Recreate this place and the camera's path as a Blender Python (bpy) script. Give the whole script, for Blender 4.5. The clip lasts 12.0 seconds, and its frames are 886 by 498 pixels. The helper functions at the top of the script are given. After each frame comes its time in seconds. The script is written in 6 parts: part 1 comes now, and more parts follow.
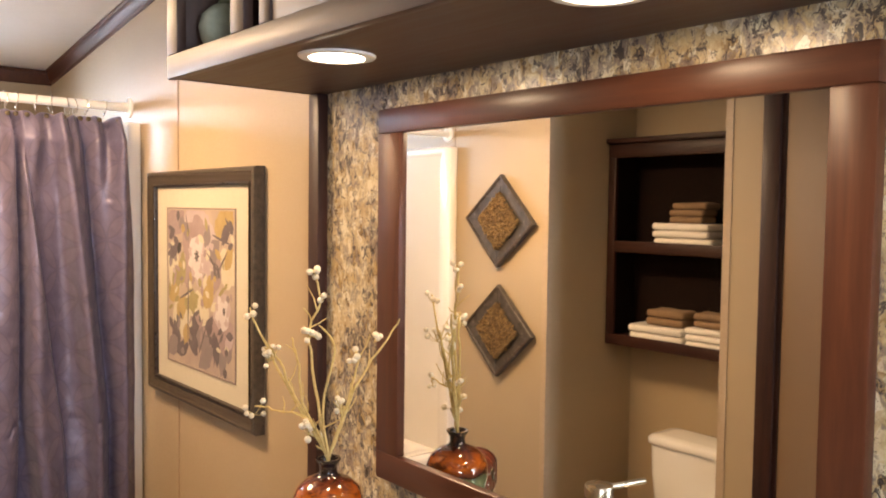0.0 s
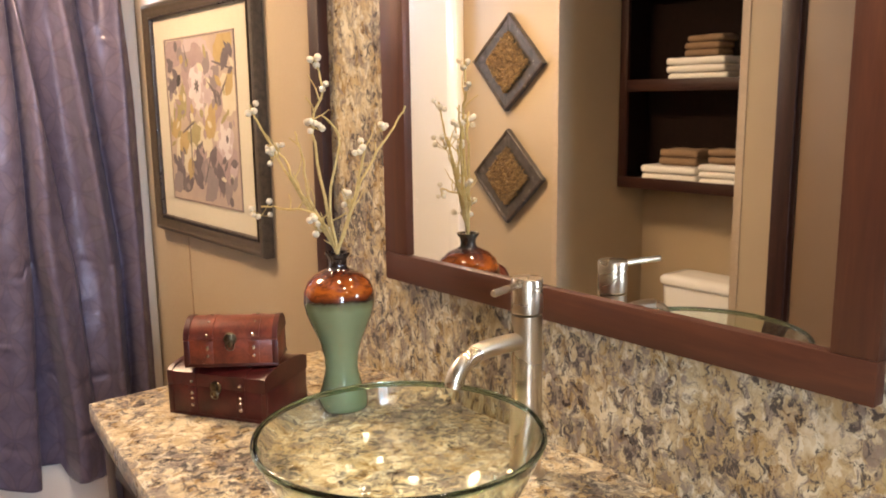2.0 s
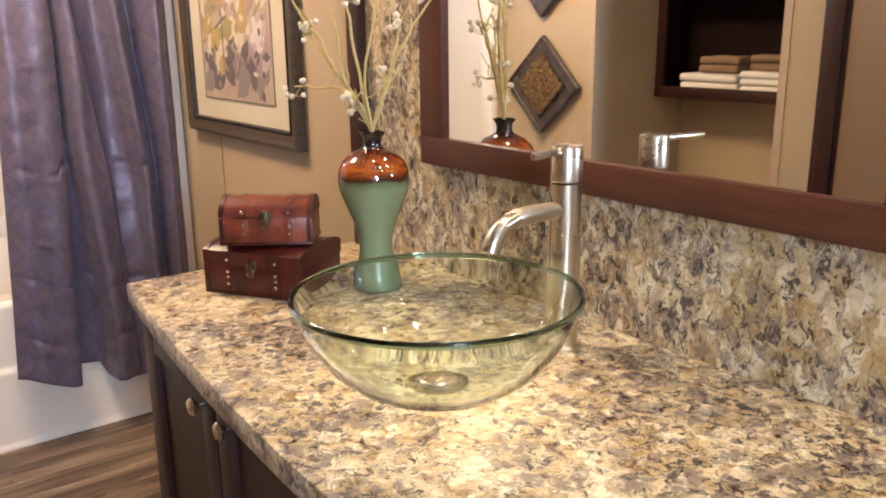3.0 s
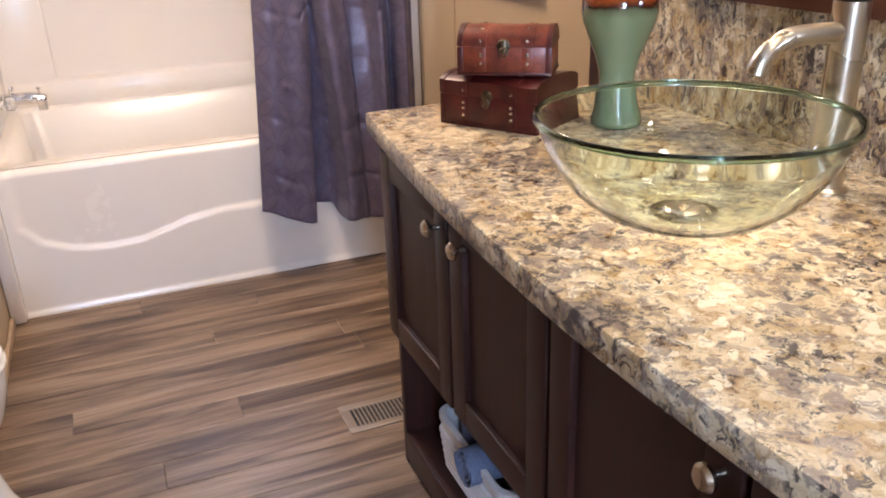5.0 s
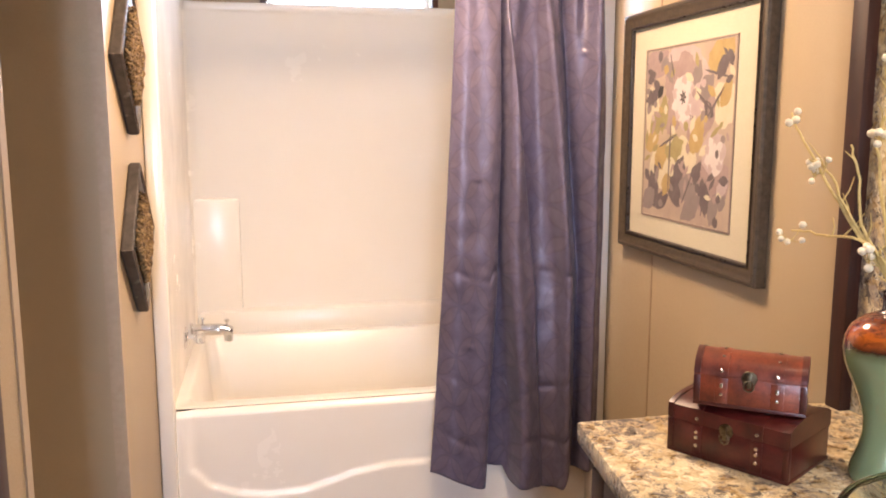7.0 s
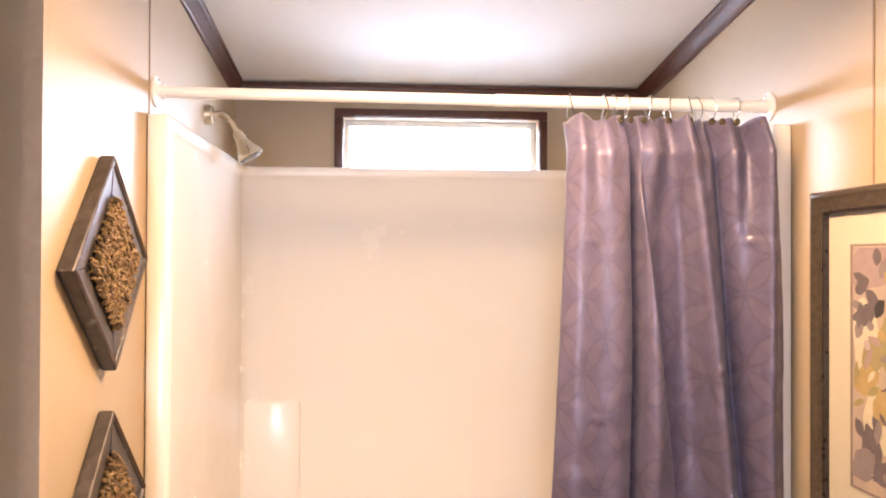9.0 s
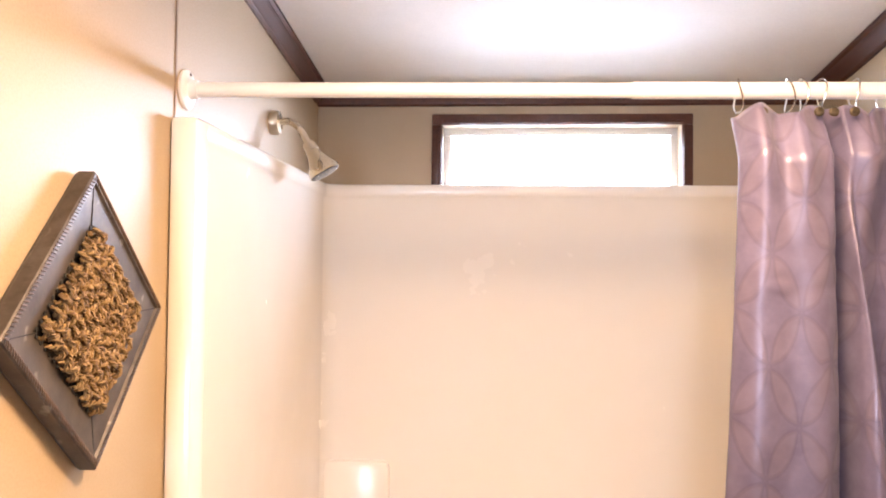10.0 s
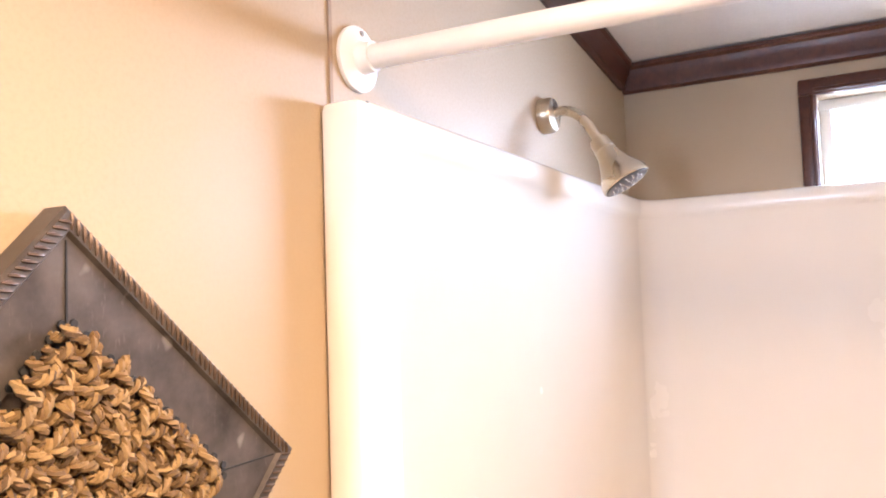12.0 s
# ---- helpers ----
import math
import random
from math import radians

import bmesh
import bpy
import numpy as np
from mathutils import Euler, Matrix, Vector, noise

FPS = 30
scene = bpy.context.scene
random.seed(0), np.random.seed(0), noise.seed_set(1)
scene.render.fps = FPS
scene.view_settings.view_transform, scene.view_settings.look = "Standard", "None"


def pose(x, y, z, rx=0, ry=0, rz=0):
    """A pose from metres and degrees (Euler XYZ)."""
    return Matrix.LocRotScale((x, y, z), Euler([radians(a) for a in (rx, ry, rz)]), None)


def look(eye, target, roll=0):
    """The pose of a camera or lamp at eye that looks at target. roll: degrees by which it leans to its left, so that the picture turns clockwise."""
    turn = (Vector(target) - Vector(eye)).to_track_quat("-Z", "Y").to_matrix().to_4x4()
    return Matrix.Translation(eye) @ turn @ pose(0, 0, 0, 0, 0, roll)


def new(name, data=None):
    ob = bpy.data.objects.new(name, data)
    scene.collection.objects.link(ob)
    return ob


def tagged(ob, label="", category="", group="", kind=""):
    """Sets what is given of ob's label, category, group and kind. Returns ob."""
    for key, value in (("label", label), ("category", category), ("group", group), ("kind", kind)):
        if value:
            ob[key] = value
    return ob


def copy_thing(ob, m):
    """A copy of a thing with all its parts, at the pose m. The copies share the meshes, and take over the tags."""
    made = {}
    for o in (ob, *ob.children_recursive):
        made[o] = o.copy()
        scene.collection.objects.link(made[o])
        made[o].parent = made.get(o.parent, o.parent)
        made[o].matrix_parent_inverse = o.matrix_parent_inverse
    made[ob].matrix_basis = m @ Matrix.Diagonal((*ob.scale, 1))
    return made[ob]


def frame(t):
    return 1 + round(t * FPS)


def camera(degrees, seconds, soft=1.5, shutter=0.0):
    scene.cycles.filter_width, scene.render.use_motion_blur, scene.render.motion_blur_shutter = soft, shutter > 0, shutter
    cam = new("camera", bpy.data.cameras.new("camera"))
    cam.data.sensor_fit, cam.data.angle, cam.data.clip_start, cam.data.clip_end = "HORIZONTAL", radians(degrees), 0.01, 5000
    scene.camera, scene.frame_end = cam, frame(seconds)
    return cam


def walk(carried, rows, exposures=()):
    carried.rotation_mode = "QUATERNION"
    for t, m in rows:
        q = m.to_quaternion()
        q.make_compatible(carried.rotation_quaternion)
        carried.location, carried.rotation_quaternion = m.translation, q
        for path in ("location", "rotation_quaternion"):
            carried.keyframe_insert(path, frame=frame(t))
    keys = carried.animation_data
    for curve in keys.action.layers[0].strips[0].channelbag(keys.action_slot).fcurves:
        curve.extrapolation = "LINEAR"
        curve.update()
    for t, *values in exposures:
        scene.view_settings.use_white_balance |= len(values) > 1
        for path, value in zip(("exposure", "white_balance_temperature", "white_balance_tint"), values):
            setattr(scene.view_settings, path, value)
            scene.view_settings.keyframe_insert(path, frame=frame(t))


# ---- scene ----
cam = camera(56.6, 12.0, soft=1.9)
PATH = [
    (0, (0.024, 0.055, 1.658), (1.305, 1.587, 1.559), 0.7),
    (0.5, (0.019, 0.053, 1.627), (1.29, 1.586, 1.436), 0.2),
    (1, (0.035, 0.059, 1.574), (1.294, 1.593, 1.331), -0.6),
    (1.5, (0.035, 0.06, 1.516), (1.302, 1.58, 1.224), -0.5),
    (2, (0.045, 0.073, 1.455), (1.288, 1.599, 1.098), -0.8),
    (2.5, (0.028, 0.07, 1.402), (1.236, 1.604, 0.969), -0.9),
    (3, (0.032, 0.081, 1.35), (1.198, 1.623, 0.839), -0.7),
    (3.2, (0.036, 0.081, 1.333), (1.163, 1.639, 0.78), -1.4),
    (4.8, (0.004, 0.113, 1.257), (0.746, 1.798, 0.476), -2.2),
    (5, (-0.005, 0.113, 1.262), (0.678, 1.825, 0.485), -2.0),
    (5.5, (-0.031, 0.123, 1.279), (0.518, 1.909, 0.567), -1.3),
    (6, (-0.046, 0.161, 1.32), (0.378, 2.021, 0.72), -1.4),
    (6.5, (-0.078, 0.24, 1.373), (0.333, 2.144, 0.919), -0.4),
    (7, (-0.094, 0.321, 1.431), (0.327, 2.253, 1.131), -0.0),
    (7.5, (-0.071, 0.446, 1.472), (0.288, 2.407, 1.319), 0.3),
    (9.5, (0.121, 1.298, 1.654), (0.151, 3.298, 1.69), 0.3),
    (10, (0.135, 1.559, 1.674), (-0.012, 3.553, 1.734), 0.6),
    (10.5, (0.14, 1.797, 1.696), (-0.216, 3.763, 1.792), 0.7),
    (11, (0.147, 2.0, 1.707), (-0.41, 3.918, 1.802), 0.2),
    (11.5, (0.093, 2.173, 1.716), (-0.692, 4.009, 1.818), -0.9),
    (12, (0.049, 2.274, 1.735), (-0.896, 4.031, 1.87), -1.9),
]
# exposure follows the brightening of the picture towards the window
walk(cam, [(t, look(eye, target, roll)) for t, eye, target, roll in PATH],
     exposures=[(0.0, 0.08, 7600, 13), (1.0, 0.09, 7250, 12), (3.0, 0.16, 6350, 11), (5.0, 0.13, 5850, 13), (6.5, 0.27, 6300, 13), (7.5, 0.29, 6900, 15), (9.5, 0.31, 7250, 19), (12.0, 0.41, 6450, 18)])

# ---- plan, in metres ----
XL, XR = -0.442, 1.06          # side walls of the tub end
YB, YN = 4.06, -1.30           # window wall, wall behind the start
TUB_Y, TUB_Z = 2.976, 0.512    # apron, rim
ALC_S, ALC_N, ALC_X = 1.565, 2.365, -1.01   # toilet alcove
DOOR_N, DOOR_S, DOOR_Z = 1.378, 0.59, 2.06
CTR_Z, CTR_END = 0.858, 1.76
SOF_Z, SOF_X, SOF_END = 1.92, 0.685, 1.746


def ceil_z(y):
    return 2.25 + 0.12 * (YB - y)


# ---- light ----
world = bpy.data.worlds.new("sky")
scene.world = world
world.use_nodes = True
wn = world.node_tree
sky = wn.nodes.new("ShaderNodeTexSky")
sky.sky_type = "NISHITA"
sky.sun_disc = False
sky.sun_elevation, sky.sun_rotation = radians(48), radians(200)
wn.links.new(sky.outputs[0], wn.nodes["Background"].inputs[0])
wn.nodes["Background"].inputs[1].default_value = 0.15

sun = new("sun", bpy.data.lights.new("sun", "SUN"))
sun.data.energy, sun.data.angle, sun.data.color = 3.0, radians(0.5), (1, 0.95, 0.88)
sun.matrix_basis = look((0, -8, 9), (0, 0, 0))


def area(name, eye, target, w, h, watts, color, disc=False):
    lamp = bpy.data.lights.new(name, "AREA")
    lamp.shape = "DISK" if disc else "RECTANGLE"
    lamp.size, lamp.size_y = w, h
    lamp.energy, lamp.color = watts, color
    ob = new(name, lamp)
    ob.matrix_basis = look(eye, target)
    return ob


DAY = (0.60, 0.74, 1.0)
WARM = (1.0, 0.72, 0.46)
area("window_daylight", (0.31, YB + 0.115, 2.02), (0.31, 2.4, 1.05), 0.80, 0.28, 34, DAY).data.spread = radians(140)
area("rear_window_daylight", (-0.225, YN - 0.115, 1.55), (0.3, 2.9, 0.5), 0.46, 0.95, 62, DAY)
LIGHTS = ((0.805, 1.282), (0.805, 0.70), (0.805, 0.118))
for lx, ly in LIGHTS:
    area("downlight_bulb", (lx, ly, SOF_Z - 0.006), (lx, ly, 0), 0.09, 0.09, 2.0, WARM, True)
DOME = (0.34, 2.40)
area("ceiling_lamp_bulb", (DOME[0], DOME[1], ceil_z(DOME[1]) - 0.285), (DOME[0], DOME[1], 0), 0.42, 0.42, 32, (1.0, 0.71, 0.46), True)


# ---- materials ----
class Mat:
    """A node material with a Principled shader and short helpers."""

    def __init__(self, name, color=(0.5, 0.5, 0.5), rough=0.5, metal=0.0, **extra):
        self.m = bpy.data.materials.new(name)
        self.m.use_nodes = True
        self.nt = self.m.node_tree
        self.b = self.nt.nodes["Principled BSDF"]
        self.b.inputs["Base Color"].default_value = (*color, 1)
        self.b.inputs["Roughness"].default_value = rough
        self.b.inputs["Metallic"].default_value = metal
        for k, v in extra.items():
            self.b.inputs[k.replace("_", " ")].default_value = v

    def node(self, kind, **props):
        n = self.nt.nodes.new(kind)
        for k, v in props.items():
            setattr(n, k, v)
        return n

    def link(self, a, b):
        self.nt.links.new(a, b)

    def coords(self, scale=(1, 1, 1), kind="Object", rot=(0, 0, 0)):
        tc, mp = self.node("ShaderNodeTexCoord"), self.node("ShaderNodeMapping")
        mp.inputs["Scale"].default_value = scale
        mp.inputs["Rotation"].default_value = rot
        self.link(tc.outputs[kind], mp.inputs["Vector"])
        return mp.outputs[0]

    def noise(self, vec, scale, detail=4, rough=0.55, distortion=0.0):
        n = self.node("ShaderNodeTexNoise")
        n.inputs["Scale"].default_value = scale
        n.inputs["Detail"].default_value = detail
        n.inputs["Roughness"].default_value = rough
        n.inputs["Distortion"].default_value = distortion
        self.link(vec, n.inputs["Vector"])
        return n.outputs[0]

    def ramp(self, fac, stops, mode="LINEAR"):
        r = self.node("ShaderNodeValToRGB")
        r.color_ramp.interpolation = mode
        el = r.color_ramp.elements
        while len(el) < len(stops):
            el.new(0.5)
        for e, (p, c) in zip(el, stops):
            e.position, e.color = p, (*c, 1) if len(c) == 3 else c
        self.link(fac, r.inputs[0])
        return r.outputs[0]

    def mix(self, a, b, fac, mode="MIX"):
        n = self.node("ShaderNodeMix", data_type="RGBA", blend_type=mode)
        for s, v in ((n.inputs["Factor"], fac), (n.inputs[6], a), (n.inputs[7], b)):
            if isinstance(v, (int, float)):
                s.default_value = v
            elif isinstance(v, tuple):
                s.default_value = (*v, 1)
            else:
                self.link(v, s)
        return n.outputs[2]

    def math(self, op, a, b=0.0):
        n = self.node("ShaderNodeMath", operation=op)
        for s, v in zip(n.inputs, (a, b)):
            if isinstance(v, (int, float)):
                s.default_value = v
            else:
                self.link(v, s)
        return n.outputs[0]

    def color(self, out):
        self.link(out, self.b.inputs["Base Color"])

    def rough(self, out):
        self.link(out, self.b.inputs["Roughness"])

    def bump(self, height, strength=0.2, dist=0.002):
        n = self.node("ShaderNodeBump")
        n.inputs["Strength"].default_value, n.inputs["Distance"].default_value = strength, dist
        self.link(height, n.inputs["Height"])
        self.link(n.outputs[0], self.b.inputs["Normal"])


def wall_mat(name, c):
    m = Mat(name, c, 0.6)
    v = m.coords()
    big, fine = m.noise(v, 1.3, 3), m.noise(m.coords((1, 1, 1)), 240, 3, 0.6)
    dark = tuple(k * 0.9 for k in c)
    m.color(m.mix(m.mix(dark, c, m.ramp(big, [(0.35, (0, 0, 0)), (0.65, (1, 1, 1))])), tuple(k * 0.93 for k in c), m.ramp(fine, [(0.45, (0, 0, 0)), (0.7, (0.8, 0.8, 0.8))])))
    m.rough(m.ramp(fine, [(0.3, (0.42,) * 3), (0.7, (0.6,) * 3)]))
    m.bump(fine, 0.12, 0.0008)
    return m.m


def wood_mat(name, dark, light, rough=0.3, axis="z", object_var=False):
    m = Mat(name, dark, rough)
    sc = {"x": (1.2, 18, 18), "y": (18, 1.2, 18), "z": (18, 18, 1.2)}[axis]
    v = m.coords(sc)
    g = m.noise(v, 3.0, 6, 0.65, 0.6)
    blotch = m.noise(m.coords(), 5.0, 3)
    col = m.ramp(g, [(0.3, dark), (0.55, tuple((a + b) / 2 for a, b in zip(dark, light))), (0.75, light)])
    m.color(m.mix(col, tuple(k * 0.6 for k in dark), m.math("MULTIPLY", blotch, 0.5)))
    m.rough(m.ramp(g, [(0.3, (rough,) * 3), (0.8, (rough + 0.15,) * 3)]))
    m.bump(g, 0.08, 0.0006)
    m.b.inputs["Specular IOR Level"].default_value = 0.32
    m.b.inputs["Coat Weight"].default_value = 0.04
    m.b.inputs["Coat Roughness"].default_value = 0.2
    return m.m


def granite_mat(name, stretch=(1, 1, 1), dim=1.0):
    """Printed laminate: cream flakes, ochre clouds, grey-brown and black veins."""
    m = Mat(name, (0.5, 0.4, 0.25), 0.28)
    v = m.coords(stretch)
    wob = m.node("ShaderNodeTexNoise")
    wob.inputs["Scale"].default_value, wob.inputs["Detail"].default_value = 42, 6
    m.link(v, wob.inputs["Vector"])
    n = m.node("ShaderNodeMix", data_type="RGBA", blend_type="LINEAR_LIGHT")
    n.inputs["Factor"].default_value = 0.022
    m.link(v, n.inputs[6])
    m.link(wob.outputs[1], n.inputs[7])
    vv = n.outputs[2]
    d = dim
    cluster = m.noise(v, 7, 4, 0.6, 0.3)
    tone = m.noise(vv, 27, 8, 0.68, 0.2)
    base = m.ramp(tone, [(0.30, (0.22 * d, 0.14 * d, 0.075 * d)), (0.42, (0.46 * d, 0.325 * d, 0.17 * d)), (0.52, (0.66 * d, 0.53 * d, 0.32 * d)), (0.66, (0.80 * d, 0.70 * d, 0.49 * d))])
    # cream flakes with torn edges
    vor = m.node("ShaderNodeTexVoronoi", feature="F1")
    vor.inputs["Scale"].default_value = 62
    m.link(vv, vor.inputs["Vector"])
    cells = m.node("ShaderNodeSeparateColor")
    m.link(vor.outputs["Color"], cells.inputs[0])
    flake = m.math("MULTIPLY", m.math("GREATER_THAN", cells.outputs[0], 0.60), m.math("LESS_THAN", vor.outputs["Distance"], 0.55))
    c1 = m.mix(base, (0.84 * d, 0.76 * d, 0.56 * d), m.math("MULTIPLY", flake, 0.85))
    ochre = m.noise(vv, 15, 7, 0.65, 0.3)
    c2 = m.mix(c1, (0.37, 0.245, 0.09), m.ramp(ochre, [(0.48, (0, 0, 0)), (0.62, (0.7, 0.7, 0.7))]))
    # grey-brown clouds and dark flecks gather in clusters
    lean = m.math("MULTIPLY", m.math("SUBTRACT", cluster, 0.5), 0.28)
    grey = m.math("ADD", m.noise(vv, 36, 8, 0.74, 0.2), lean)
    c3 = m.mix(c2, (0.16, 0.125, 0.115), m.ramp(grey, [(0.50, (0, 0, 0)), (0.55, (0.72, 0.72, 0.72)), (0.75, (0.88, 0.88, 0.88))]))
    vein = m.math("ADD", m.noise(vv, 64, 7, 0.74, 0.5), lean)
    c4 = m.mix(c3, (0.04, 0.03, 0.028), m.ramp(vein, [(0.545, (0, 0, 0)), (0.565, (0.95, 0.95, 0.95))]))
    # thin dark cracks round the flakes
    edge = m.node("ShaderNodeTexVoronoi", feature="DISTANCE_TO_EDGE")
    edge.inputs["Scale"].default_value = 40
    m.link(vv, edge.inputs["Vector"])
    crack = m.math("MULTIPLY", m.math("LESS_THAN", edge.outputs["Distance"], 0.035), m.ramp(ochre, [(0.42, (0, 0, 0)), (0.55, (0.35, 0.35, 0.35))]))
    c5 = m.mix(c4, (0.075, 0.05, 0.04), crack)
    m.color(c5)
    m.rough(m.ramp(tone, [(0.3, (0.24,) * 3), (0.7, (0.36,) * 3)]))
    m.bump(vein, 0.05, 0.0004)
    return m.m


def plank_mat():
    """Grey-brown vinyl plank, streaked along x; each plank differs a little."""
    m = Mat("vinyl_plank", (0.2, 0.15, 0.11), 0.42)
    info = m.node("ShaderNodeObjectInfo")
    tc = m.node("ShaderNodeTexCoord")
    comb = m.node("ShaderNodeCombineXYZ")
    off = m.math("MULTIPLY", info.outputs["Random"], 37.0)
    m.link(off, comb.inputs[0])
    m.link(off, comb.inputs[1])
    add = m.node("ShaderNodeVectorMath", operation="ADD")
    m.link(tc.outputs["Object"], add.inputs[0])
    m.link(comb.outputs[0], add.inputs[1])
    mp = m.node("ShaderNodeMapping")
    mp.inputs["Scale"].default_value = (0.8, 8, 1)
    m.link(add.outputs[0], mp.inputs["Vector"])
    streak = m.noise(mp.outputs[0], 1.7, 6, 0.58, 1.0)
    mp2 = m.node("ShaderNodeMapping")
    mp2.inputs["Scale"].default_value = (3, 60, 1)
    m.link(add.outputs[0], mp2.inputs["Vector"])
    fine = m.noise(mp2.outputs[0], 3, 5, 0.6, 0.3)
    col = m.ramp(streak, [(0.33, (0.046, 0.027, 0.018)), (0.43, (0.118, 0.075, 0.047)), (0.53, (0.235, 0.160, 0.102)), (0.64, (0.34, 0.25, 0.17))])
    col = m.mix(col, (0.10, 0.068, 0.05), m.ramp(fine, [(0.5, (0, 0, 0)), (0.75, (0.55, 0.55, 0.55))]))
    val = m.math("ADD", m.math("MULTIPLY", info.outputs["Random"], 0.22), 0.70)
    m.color(m.mix((0, 0, 0), col, val))
    m.rough(m.ramp(fine, [(0.3, (0.34,) * 3), (0.7, (0.52,) * 3)]))
    m.bump(streak, 0.35, 0.0015)
    return m.m


def curtain_mat():
    """Purple-grey satin with a woven lattice of petals."""
    m = Mat("curtain_satin", (0.23, 0.18, 0.25), 0.34, 0.15)
    m.b.inputs["Sheen Weight"].default_value = 0.08
    uv = m.node("ShaderNodeUVMap")
    sep = m.node("ShaderNodeSeparateXYZ")
    m.link(uv.outputs[0], sep.inputs[0])
    s = 0.178
    u = m.math("SUBTRACT", m.math("FRACT", m.math("DIVIDE", sep.outputs[0], s)), 0.5)
    v = m.math("SUBTRACT", m.math("FRACT", m.math("DIVIDE", sep.outputs[1], s)), 0.5)
    inside, line = None, None
    for cx, cy in ((0.5, 0), (-0.5, 0), (0, 0.5), (0, -0.5)):
        du, dv = m.math("SUBTRACT", u, cx), m.math("SUBTRACT", v, cy)
        d = m.math("SQRT", m.math("ADD", m.math("MULTIPLY", du, du), m.math("MULTIPLY", dv, dv)))
        i = m.math("LESS_THAN", d, 0.47)
        l = m.math("LESS_THAN", m.math("ABSOLUTE", m.math("SUBTRACT", d, 0.47)), 0.022)
        inside = i if inside is None else m.math("ADD", inside, i)
        line = l if line is None else m.math("MAXIMUM", line, l)
    petal = m.math("GREATER_THAN", inside, 1.5)
    pv = m.coords((1, 1, 1))
    cloth = m.noise(pv, 26, 5, 0.6)
    base = m.ramp(cloth, [(0.3, (0.084, 0.073, 0.125)), (0.7, (0.132, 0.114, 0.182))])
    c = m.mix(base, (0.165, 0.130, 0.165), m.math("MULTIPLY", petal, 0.30))
    c = m.mix(c, (0.040, 0.028, 0.045), m.math("MULTIPLY", line, 0.22))
    m.color(c)
    m.rough(m.ramp(petal, [(0, (0.41,) * 3), (1, (0.32,) * 3)]))
    m.b.inputs["Specular IOR Level"].default_value = 0.55
    crease = m.noise(m.coords((1, 1, 1.6)), 9, 3, 0.45, 0.5)
    m.bump(crease, 0.22, 0.02)
    return m.m


def vase_mat():
    """Two glazes: brown-amber shoulder running into celadon."""
    m = Mat("vase_glaze", (0.2, 0.3, 0.2), 0.08)
    tc = m.node("ShaderNodeTexCoord")
    sep = m.node("ShaderNodeSeparateXYZ")
    m.link(tc.outputs["Object"], sep.inputs[0])
    wob = m.noise(m.coords(), 30, 4)
    z = m.math("ADD", sep.outputs[2], m.math("MULTIPLY", wob, 0.016))
    c = m.ramp(m.math("DIVIDE", z, 0.332), [(0.0, (0.125, 0.165, 0.085)), (0.65, (0.155, 0.20, 0.105)), (0.69, (0.10, 0.12, 0.06)), (0.705, (0.03, 0.012, 0.006)), (0.725, (0.14, 0.030, 0.008)), (0.76, (0.36, 0.085, 0.010)), (0.805, (0.30, 0.068, 0.010)), (0.85, (0.08, 0.018, 0.008)), (0.875, (0.012, 0.010, 0.012))])
    crack = m.noise(m.coords((1, 1, 0.35)), 55, 5, 0.7)
    c = m.mix(c, (0.30, 0.13, 0.05), m.ramp(crack, [(0.56, (0, 0, 0)), (0.75, (0.18, 0.18, 0.18))]))
    mott = m.noise(m.coords((1, 1, 2.2)), 34, 5, 0.65, 0.8)
    glaze = m.ramp(m.math("DIVIDE", z, 0.332), [(0.71, (0, 0, 0)), (0.74, (0.8, 0.8, 0.8))])
    m.color(m.mix(c, (0.035, 0.010, 0.005), m.math("MULTIPLY", glaze, m.ramp(mott, [(0.47, (0, 0, 0)), (0.66, (1, 1, 1))]))))
    m.b.inputs["Coat Weight"].default_value = 0.6
    m.bump(crack, 0.03, 0.0005)
    return m.m


def leather_mat(name, dark, light):
    m = Mat(name, light, 0.32)
    v = m.coords()
    blot, grain = m.noise(v, 22, 4, 0.6), m.noise(v, 190, 4, 0.6)
    m.color(m.mix(m.ramp(blot, [(0.3, dark), (0.72, light)]), dark, m.ramp(grain, [(0.5, (0, 0, 0)), (0.7, (0.5, 0.5, 0.5))])))
    m.bump(grain, 0.25, 0.0008)
    return m.m


def speckled(name, a, b, scale, rough, metal=0.0, bump=0.1, dist=0.001, detail=5):
    m = Mat(name, a, rough, metal)
    v = m.coords()
    n = m.noise(v, scale, detail, 0.6)
    big = m.noise(v, scale * 0.13, 3)
    m.color(m.mix(m.ramp(n, [(0.3, a), (0.7, b)]), tuple(k * 0.85 for k in a), m.math("MULTIPLY", big, 0.35)))
    m.rough(m.ramp(n, [(0.3, (max(rough - 0.06, 0.03),) * 3), (0.7, (rough + 0.08,) * 3)]))
    m.bump(n, bump, dist)
    return m.m


def rope_mat():
    m = Mat("rope_fibre", (0.3, 0.19, 0.08), 0.75)
    g = m.node("ShaderNodeNewGeometry")
    c = m.ramp(g.outputs["Random Per Island"], [(0.0, (0.060, 0.032, 0.011)), (0.35, (0.155, 0.088, 0.030)), (1.0, (0.31, 0.20, 0.078))])
    n = m.noise(m.coords(), 500, 3)
    m.color(m.mix(c, (0.11, 0.065, 0.03), m.ramp(n, [(0.5, (0, 0, 0)), (0.75, (0.45, 0.45, 0.45))])))
    m.bump(n, 0.3, 0.001)
    return m.m


